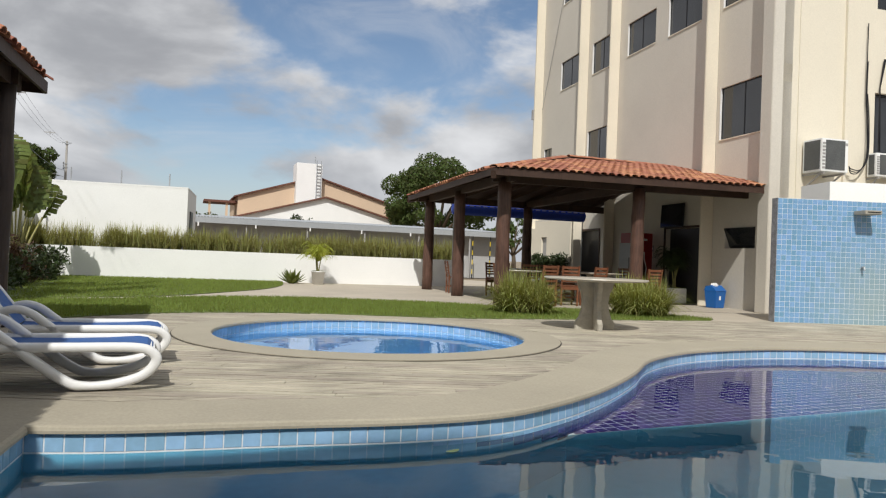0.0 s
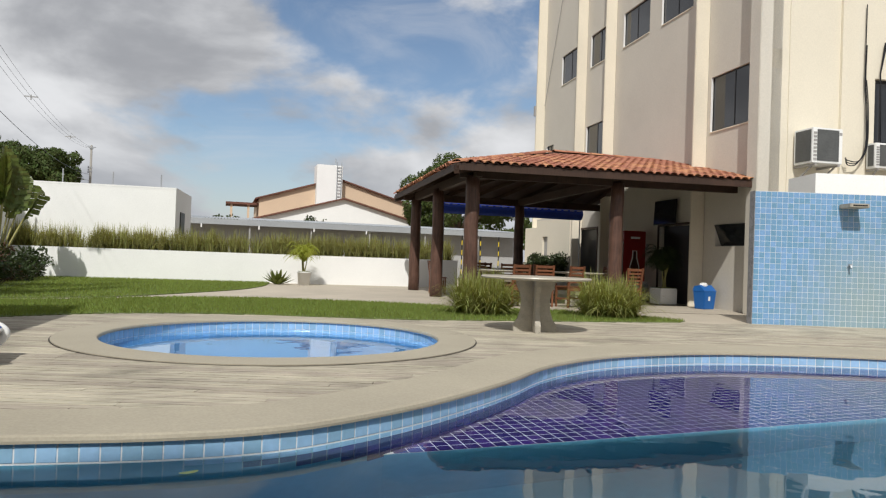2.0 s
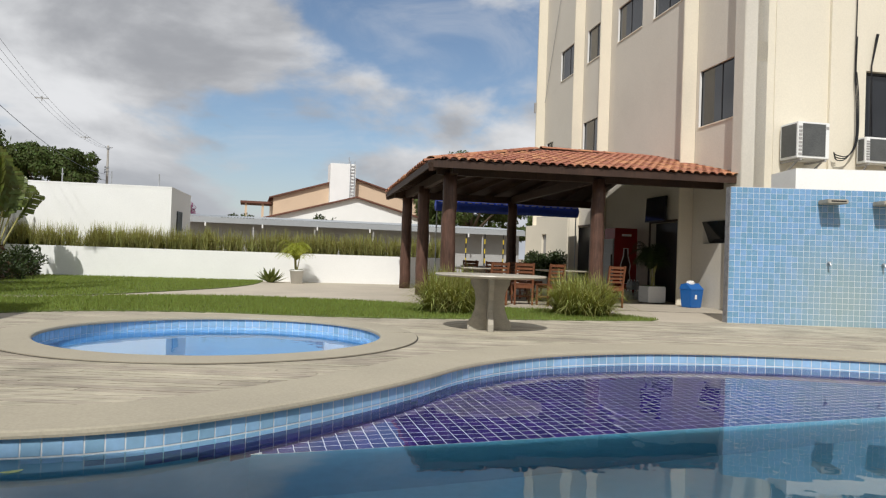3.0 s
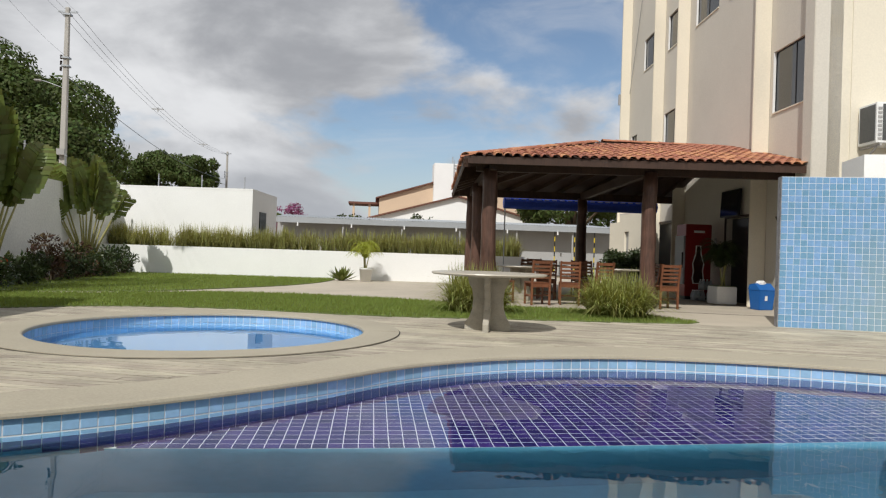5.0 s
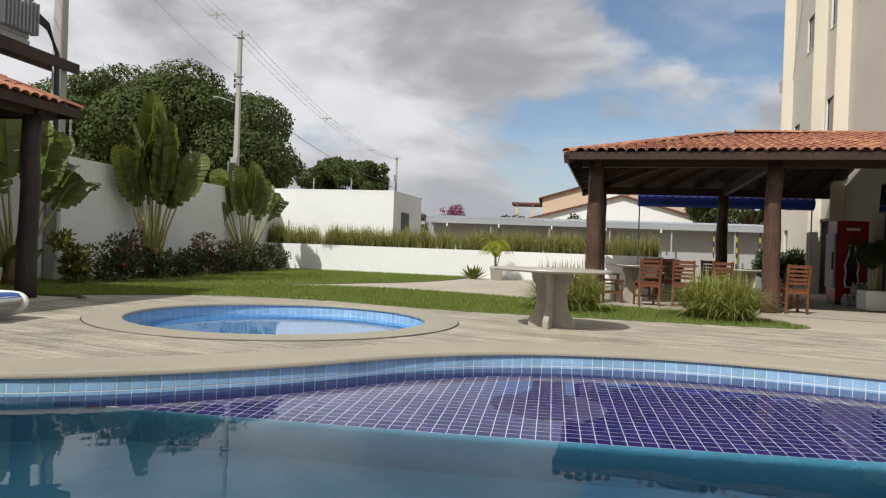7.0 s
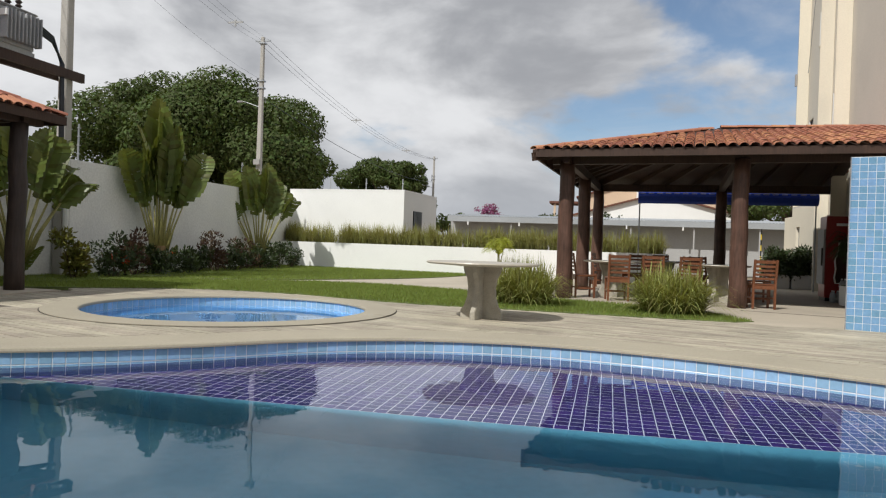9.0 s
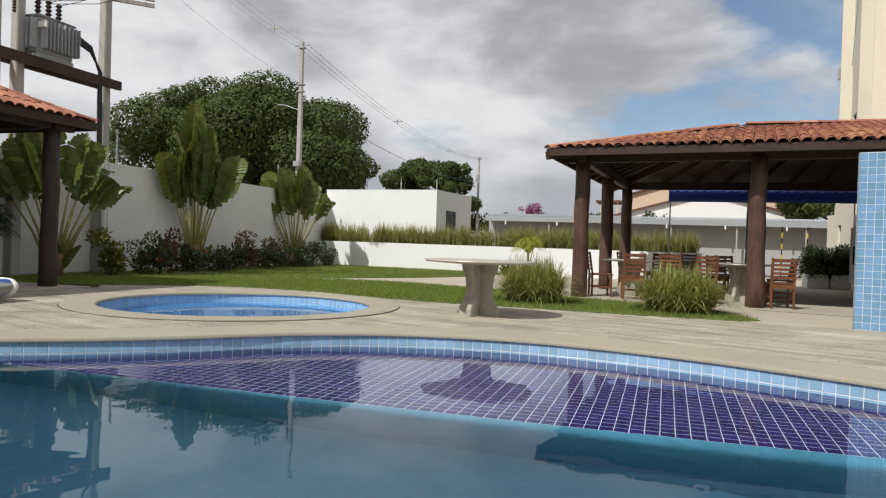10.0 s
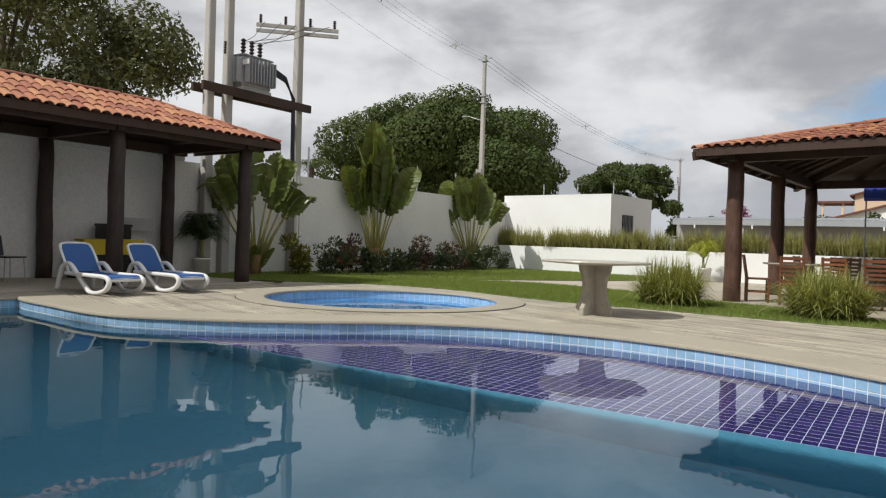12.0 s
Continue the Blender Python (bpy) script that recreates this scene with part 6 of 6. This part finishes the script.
for k in range(3):
    o = (k - 1) * 0.3
    span("overhead_wire", (-4.0 + o, 12.65, 9.0), (-6.95 + o, 26.7, 9.4), 0.35, 0.0035, "thin dark overhead power line between poles")
    span("overhead_wire", (-6.95 + o, 26.7, 9.4), (-8.8 + o, 64.0, 9.1), 1.0, 0.007, "thin dark overhead power line between poles")
span("overhead_wire", (-6.9, 26.65, 7.0), (-8.75, 64.0, 6.9), 0.8, 0.014, "thick dark service cable between poles")
span("overhead_wire", (-4.1, 12.65, 7.8), (-6.9, 26.65, 7.7), 0.3, 0.0035, "thin dark service cable between poles")
for k, (f, s) in enumerate(((0.3, 12.45), (0.75, 12.45), (0.35, 0), (0.7, 0))):
    a, b, sag = (Vector((-4, 12.65, 9.0)), Vector((-6.95, 26.7, 9.4)), 0.35) if s else (Vector((-6.95, 26.7, 9.4)), Vector((-8.8, 64.0, 9.1)), 1.0)
    p = a.lerp(b, f) - Vector((0, 0, sag * 4 * f * (1 - f)))
    bm = bmesh.new(); beam(bm, p + Vector((-0.32, 0, 0)), p + Vector((0.32, 0, 0)), 0.03, 0.06); beam(bm, p + Vector((0, 0, -0.15)), p + Vector((0, 0, 0.1)), 0.05, 0.05)
    tagged(part("wire_spacer", bm, M["shade_wall"], None), "grey spacer holding the overhead wires apart", "spacer", "wire spacers")


def fence_rods():
    for y in (13.4, 16.0, 18.4, 20.7, 22.8):
        x = -4.51 + (y + 8.03) * (0.31 / 32.5) - 0.09
        t = thing("fence_rod", "thin grey electric fence rod on the wall", "rod", (x, y, 2.64), 0, "electric fence rods")
        bm = bmesh.new(); tube(bm, [(0, 0, 0), (0, 0, 0.85)], 0.022, 6); part("rod", bm, M["metal"], t)
        for k in range(4):
            part("clip", boxes(((-0.02, -0.03, 0.15 + 0.2 * k), (0.04, 0.03, 0.17 + 0.2 * k))), M["metal"], t)
    for x in (-3.2, -1.7, -0.2):
        t = thing("fence_rod", "thin grey electric fence rod on the utility block", "rod", (x, 25.6, 2.93), 0, "electric fence rods")
        bm = bmesh.new(); tube(bm, [(0, 0, 0), (0, 0, 0.55)], 0.022, 6); part("rod", bm, M["metal"], t)
        part("clip", boxes(((-0.02, -0.03, 0.35), (0.04, 0.03, 0.38))), M["metal"], t)


fence_rods()


# ---- houses beyond ----
def gable_house(name, x0, x1, xr, y, eave0, eave1, ridge, depth, wall, label, over=0.35):
    t = thing(name, label, "house", (0, y, 0))
    bm = bmesh.new()
    prof = [(x0, 0), (x1, 0), (x1, eave1), (xr, ridge), (x0, eave0)]
    a = [bm.verts.new((x, 0, z)) for x, z in prof]
    b = [bm.verts.new((x, depth, z)) for x, z in prof]
    bm.faces.new(a); bm.faces.new(b[::-1])
    for i in range(5):
        j = (i + 1) % 5
        bm.faces.new((a[i], b[i], b[j], a[j]))
    bmesh.ops.recalc_face_normals(bm, faces=bm.faces)
    part("wall", bm, M[wall], t)
    for xa, za in ((x0, eave0), (x1, eave1)):
        d = Vector((xa - xr, 0, za - ridge)); d = d / abs(d.x) * over
        e = Vector((xa, 0, za)) + d
        bm = bmesh.new()
        up = Vector((0, 0, 0.14))
        c = [Vector((xr, -0.3, ridge)), Vector((e.x, -0.3, e.z)), Vector((e.x, depth + 0.3, e.z)), Vector((xr, depth + 0.3, ridge))]
        lo = [bm.verts.new(p + Vector((0, 0, 0.01))) for p in c]; hi = [bm.verts.new(p + up) for p in c]
        bm.faces.new(hi); bm.faces.new(lo)
        for i in range(4):
            bm.faces.new((lo[i], lo[(i + 1) % 4], hi[(i + 1) % 4], hi[i]))
        bmesh.ops.recalc_face_normals(bm, faces=bm.faces)
        part("roof_slope", bm, M["old_roof"], t)
    return t


h1 = gable_house("beige_house", 4.9, 19.7, 12.0, 66.0, 5.9, 5.85, 8.1, 11, "beige_house", "beige gabled house with a brown tile roof")
part("porch_roof", boxes(((2.0, 0.5, 5.3), (4.9, 4, 5.5))), M["old_roof"], h1)
for x in (2.4, 3.9):
    part("porch_post", boxes(((x, 0.7, 0), (x + 0.2, 0.9, 5.3))), M["beige_house"], h1)
gable_house("white_house", 4.2, 17.0, 11.4, 58.0, 3.6, 4.1, 5.6, 6, "white", "white gabled house with a dark tile edge")
tw = thing("water_tower", "square white rooftop water tower with a ladder", "tower", (0, 65.0, 0))
part("shaft", boxes(((9.95, 0, 0), (12.3, 2.2, 9.3)), bevel=0.02), M["white"], tw)
part("ladder", boxes(((11.75, -0.1, 6.0), (11.8, -0.04, 9.6)), ((12.15, -0.1, 6.0), (12.2, -0.04, 9.6)), *[((11.8, -0.09, 6.1 + 0.3 * k), (12.15, -0.05, 6.15 + 0.3 * k)) for k in range(11)]), M["metal"], tw)
bm = bmesh.new(); tube(bm, [(11.7, 0.5, 9.2), (11.7, 0.5, 10.0)], 0.04, 6); part("pipe", bm, M["metal"], tw)

fl = thing("floating_leaf", "single pale green leaf floating on the water", "leaf", (1.76, 3.69, WATER + 0.002), 20)
bm = bmesh.new()
vs = [bm.verts.new((0.05 * math.cos(a), 0.022 * math.sin(a), 0.002 + 0.004 * math.cos(a) ** 2)) for a in (6.283 * k / 10 for k in range(10))]
bm.faces.new(vs)
part("blade", bm, M["pale_leaf"], fl)


# ---- pieces of floors, walls and roofs ----
def piece_mesh(name, sx, sy, sz, material, bevel=0.0):
    bm = boxes(((-sx / 2, -sy / 2, 0), (sx / 2, sy / 2, sz)), bevel=0)
    if bevel:
        top = [e for e in bm.edges if all(v.co.z > sz - 1e-5 for v in e.verts)]
        bmesh.ops.bevel(bm, geom=top, offset=bevel, segments=1, affect="EDGES")
    me = bpy.data.meshes.new(name)
    bm.to_mesh(me); bm.free()
    me.materials.append(material)
    return me


def joined_pieces(name, me, places, material, parent):
    V, F = [v.co.copy() for v in me.vertices], [tuple(p.vertices) for p in me.polygons]
    verts, faces = [], []
    for m in places:
        k = len(verts)
        verts += [m @ v for v in V]
        faces += [tuple(k + i for i in f) for f in F]
    ob = raw(name, verts, faces, material)
    ob.parent = parent; ob["kind"] = "stuff"
    return ob


def lay(name, me, places, parent):
    for m in places:
        ob = new(name, me)
        ob.parent = parent
        ob.matrix_basis = m


# waterline tiles along the pool edge: one row above, three below
RIM = piece_mesh("rim_tile", 0.093, 0.098, 0.012, M["rim_tile"], 0.003)
UNDER = piece_mesh("wall_tile_under", 0.094, 0.094, 0.014, M["purple_joined"])
line = even(EDGE, 0.1)


def rim_places(pts, z, inward):
    out = []
    for a, b in zip(pts, pts[1:]):
        d = (b - a).normalized()
        n = Vector((d.y, -d.x)) * inward
        m = Matrix(((d.x, 0, n.x, 0), (d.y, 0, n.y, 0), (0, 1, 0, 0), (0, 0, 0, 1)))
        m.translation = (*((a + b) / 2 - n * 0.009), z)
        out.append(m)
    return out


lay("rim_tile", RIM, rim_places(line, -0.080, 1), BASIN)
joined_pieces("second_row_tiles", RIM, rim_places([p for p in line if p.x > 1.7], -0.1955, 1), M["rim_joined"], BASIN)
shelf_end = [p for p in line if p.x > 2.0]
joined_pieces("underwater_tiles", UNDER, [m for k in range(1, 5) for m in rim_places([p for p in line if p.x > 1.75 + 0.25 * k], -0.1955 - 0.1 * k, 1)], M["purple_joined"], BASIN)
west_line = even([Vector((-0.80, 0.55)), Vector((-0.46, 4.15))], 0.1)
joined_pieces("west_tiles", RIM, rim_places(west_line, -0.080, 1), M["rim_joined"], BASIN)
rim_back = setting("pool_grout", bmesh.new(), M["grout"], "white grout bed behind the waterline tiles", "grout")
bm = bmesh.new()
full = [Vector((-0.80, 0.55)), *EDGE]
rows = [[bm.verts.new((p.x + 0.0, p.y, z)) for z in (-0.003, -0.148)] for p in full]
rows_b = [[bm.verts.new((p.x, p.y, z)) for z in (-0.1481, -0.61)] for p in offset_line([q for q in shelf_end if q.x > 2.75], -0.0012)]
for strip in (rows, rows_b):
    for a, b in zip(strip, strip[1:]):
        bm.faces.new((a[0], b[0], b[1], a[1]))
bm.to_mesh(rim_back.data); bm.free()
KRIM = piece_mesh("rim_tile", 0.093, 0.103, 0.012, M["rim_tile"], 0.003)
ring = [KID + KID_R * Vector((math.cos(a), math.sin(a))) for a in (2 * math.pi * k / 120 for k in range(121))]
lay("rim_tile", KRIM, rim_places(ring, -0.081, -1), KID_BASIN)
joined_pieces("underwater_tiles", KRIM, [m for k in range(1, 4) for m in rim_places(ring, -0.081 - 0.11 * k, -1)], M["rim_joined"], KID_BASIN)

bm = bmesh.new()
rows = [[bm.verts.new((KID.x + (KID_R + 0.001) * math.cos(a), KID.y + (KID_R + 0.001) * math.sin(a), z)) for z in (-0.003, -0.42)] for a in (2 * math.pi * k / 120 for k in range(121))]
for a, b in zip(rows, rows[1:]):
    bm.faces.new((a[0], a[1], b[1], b[0]))
setting("round_pool_grout", bm, M["grout"], "white grout bed of the round pool", "grout")

# indigo floor tiles of the shallow shelf
FLOOR = piece_mesh("floor_tile", 0.0943, 0.0932, 0.0045, M["purple"])
near, rest = [], []
for i in range(100):
    for j in range(34):
        x = 1.7 + 0.1 * i
        y = STEP(x) + 0.048 + 0.1 * j
        if x > 2.78 and any(inside((x + p, y + q), SHELF_POLY) for p, q in ((0, 0), (-0.05, -0.05), (0.05, -0.05), (-0.05, 0.05), (0.05, 0.05))):
            m = pose(x, y, SHELF_Z - 0.003, 0, 0, 1.7)
            (near if 4.0 < x < 9.0 and j < 6 else rest).append(m)
lay("floor_tile", FLOOR, near, SHELF)
joined_pieces("far_floor_tiles", FLOOR, rest, M["purple_joined"], SHELF)

# small blue tiles of the shower wall
WT = piece_mesh("wall_tile", 0.0932, 0.0932, 0.008, M["wall_tile"], 0.002)
near, rest = [], []
rg = random.Random(6)
for i in range(52):
    for j in range(24):
        m = Matrix(((1, 0, 0, 0.05 + 0.0985 * i), (0, 0, -1, 0.0255), (0, 1, 0, 0.05 + 0.0985 * j), (0, 0, 0, 1))) @ pose(0, 0, 0, rg.uniform(-0.4, 0.4), rg.uniform(-0.4, 0.4), 0)
        (near if i < 12 else rest).append(m)
lay("wall_tile", WT, near, SHOWER_WALL)
joined_pieces("far_wall_tiles", WT, rest, M["wall_tile_joined"], SHOWER_WALL)

# deck boards
deck_bm = bmesh.new()
DECK_POLY = [(-1.28, 1.6), (-1.05, 9.5)] + LAWN_FRONT[12:62] + [(9.62, 10.3), (10.9, 10.36), (16, 8.75), (16, -1.9), (-1.6, -1.9)]
deck = setting("deck", deck_bm, M["deck_under"], "weathered grey-brown deck of long narrow boards", "deck")
COPE = [(p.x, p.y) for p in offset_line(even(EDGE, 0.12), 0.57)]
POOL_OUT = COPE + [(12.3, 3.2), (12.3, 0.10), (-1.28, 0.10), (-0.95, 4.5)]
dt = radians(-19.0)
ex, ey = Vector((math.cos(dt), math.sin(dt))), Vector((-math.sin(dt), math.cos(dt)))
rg = random.Random(12)
BOARD_W = 0.086
spans = []
for r in range(-76, 146):
    v = 0.098 * r
    start = None
    u = -7.0
    cut = rg.uniform(1.5, 3.5)
    while u < 19:
        p = ex * u + ey * v
        ok = inside((p.x, p.y), DECK_POLY) and not inside((p.x, p.y), POOL_OUT) and (p - KID).length > RING_R - 0.04
        if ok and start is None:
            start, cut = u, u + rg.uniform(1.4, 3.6)
        if start is not None and (not ok or u > cut):
            if u - start > 0.08:
                spans.append((start, u - 0.004, v))
            start = u if ok else None
            cut = u + rg.uniform(2.2, 3.6)
        u += 0.03
parts_near, parts_far = [], []
for a, b, v in spans:
    mid = ex * ((a + b) / 2) + ey * v
    (parts_near if mid.y > 3.6 and -1.5 < mid.x < 11.5 else parts_far).append((a, b, v))
BOARD = piece_mesh("board", 1.0, BOARD_W, 0.022, M["deck"])
def board_pose(a, b, v):
    c = ex * ((a + b) / 2) + ey * v
    return pose(c.x, c.y, -0.022 + rg.uniform(-0.0015, 0.0015), rg.uniform(-0.5, 0.5), 0, -19.0) @ Matrix.Diagonal((b - a, 1, 1, 1))
places = [board_pose(*s) for s in sorted(parts_near, key=lambda s: s[2] + s[0] * 0.05)]
lay("board", BOARD, places[:320], deck)
joined_pieces("far_boards", BOARD, places[320:] + [board_pose(*s) for s in parts_far], M["deck"], deck)
seam = [KID + RING_R * Vector((math.cos(-a), math.sin(-a))) for a in (2 * math.pi * k / 96 for k in range(97))]
bm = bmesh.new()
rows = [[bm.verts.new((*p, 0.0045)) for p in pair] for pair in zip(offset_line(seam, -0.004), offset_line(seam, 0.013))]
for a, b in zip(rows, rows[1:]):
    bm.faces.new((a[0], b[0], b[1], a[1]))
setting("seam_round", bm, M["deck_under"], "dark open joint round the small pool's ring", "joint")

# joists under the boards carry the deck
bm = bmesh.new()
for k in range(-12, 31):
    u, start, v = 0.6 * k, None, -7.5
    while v < 14.5:
        p = ex * u + ey * v
        ok = inside((p.x, p.y), DECK_POLY) and not inside((p.x, p.y), POOL_OUT) and (p - KID).length > RING_R - 0.04
        if ok and start is None:
            start = v
        if start is not None and not ok:
            if v - start > 0.2:
                box(bm, (u - 0.03, start, -0.05), (u + 0.03, v, -0.026), pose(0, 0, 0, 0, 0, -19.0))
            start = None
        v += 0.05
bm.to_mesh(deck.data)
bm.free()

# roof tiles
def tiled(roof, a, b, top, seed, singly):
    places = tile_places(a, b, top, seed)
    low = places[:singly]
    lay("roof_tile", TILE, low, roof)
    if places[singly:]:
        joined_tiles("upper_tiles", places[singly:], roof)


tiled(DROOF, dA, dB, [dR1, dR0], 1, 260)
tiled(DROOF, dD, dA, [dR0], 2, 34)
tiled(DROOF, dC, dD, [dR0, dR1], 3, 0)
ridge_tiles(DROOF, [dA, dR0, dR1], 5)
ridge_tiles(DROOF, [dD, dR0], 6)
tiled(LROOF, lB, lA, [lR0, lR1], 7, 260)
tiled(LROOF, lA, lD, [lR0], 8, 16)
ridge_tiles(LROOF, [lA, lR0, lR1], 9)
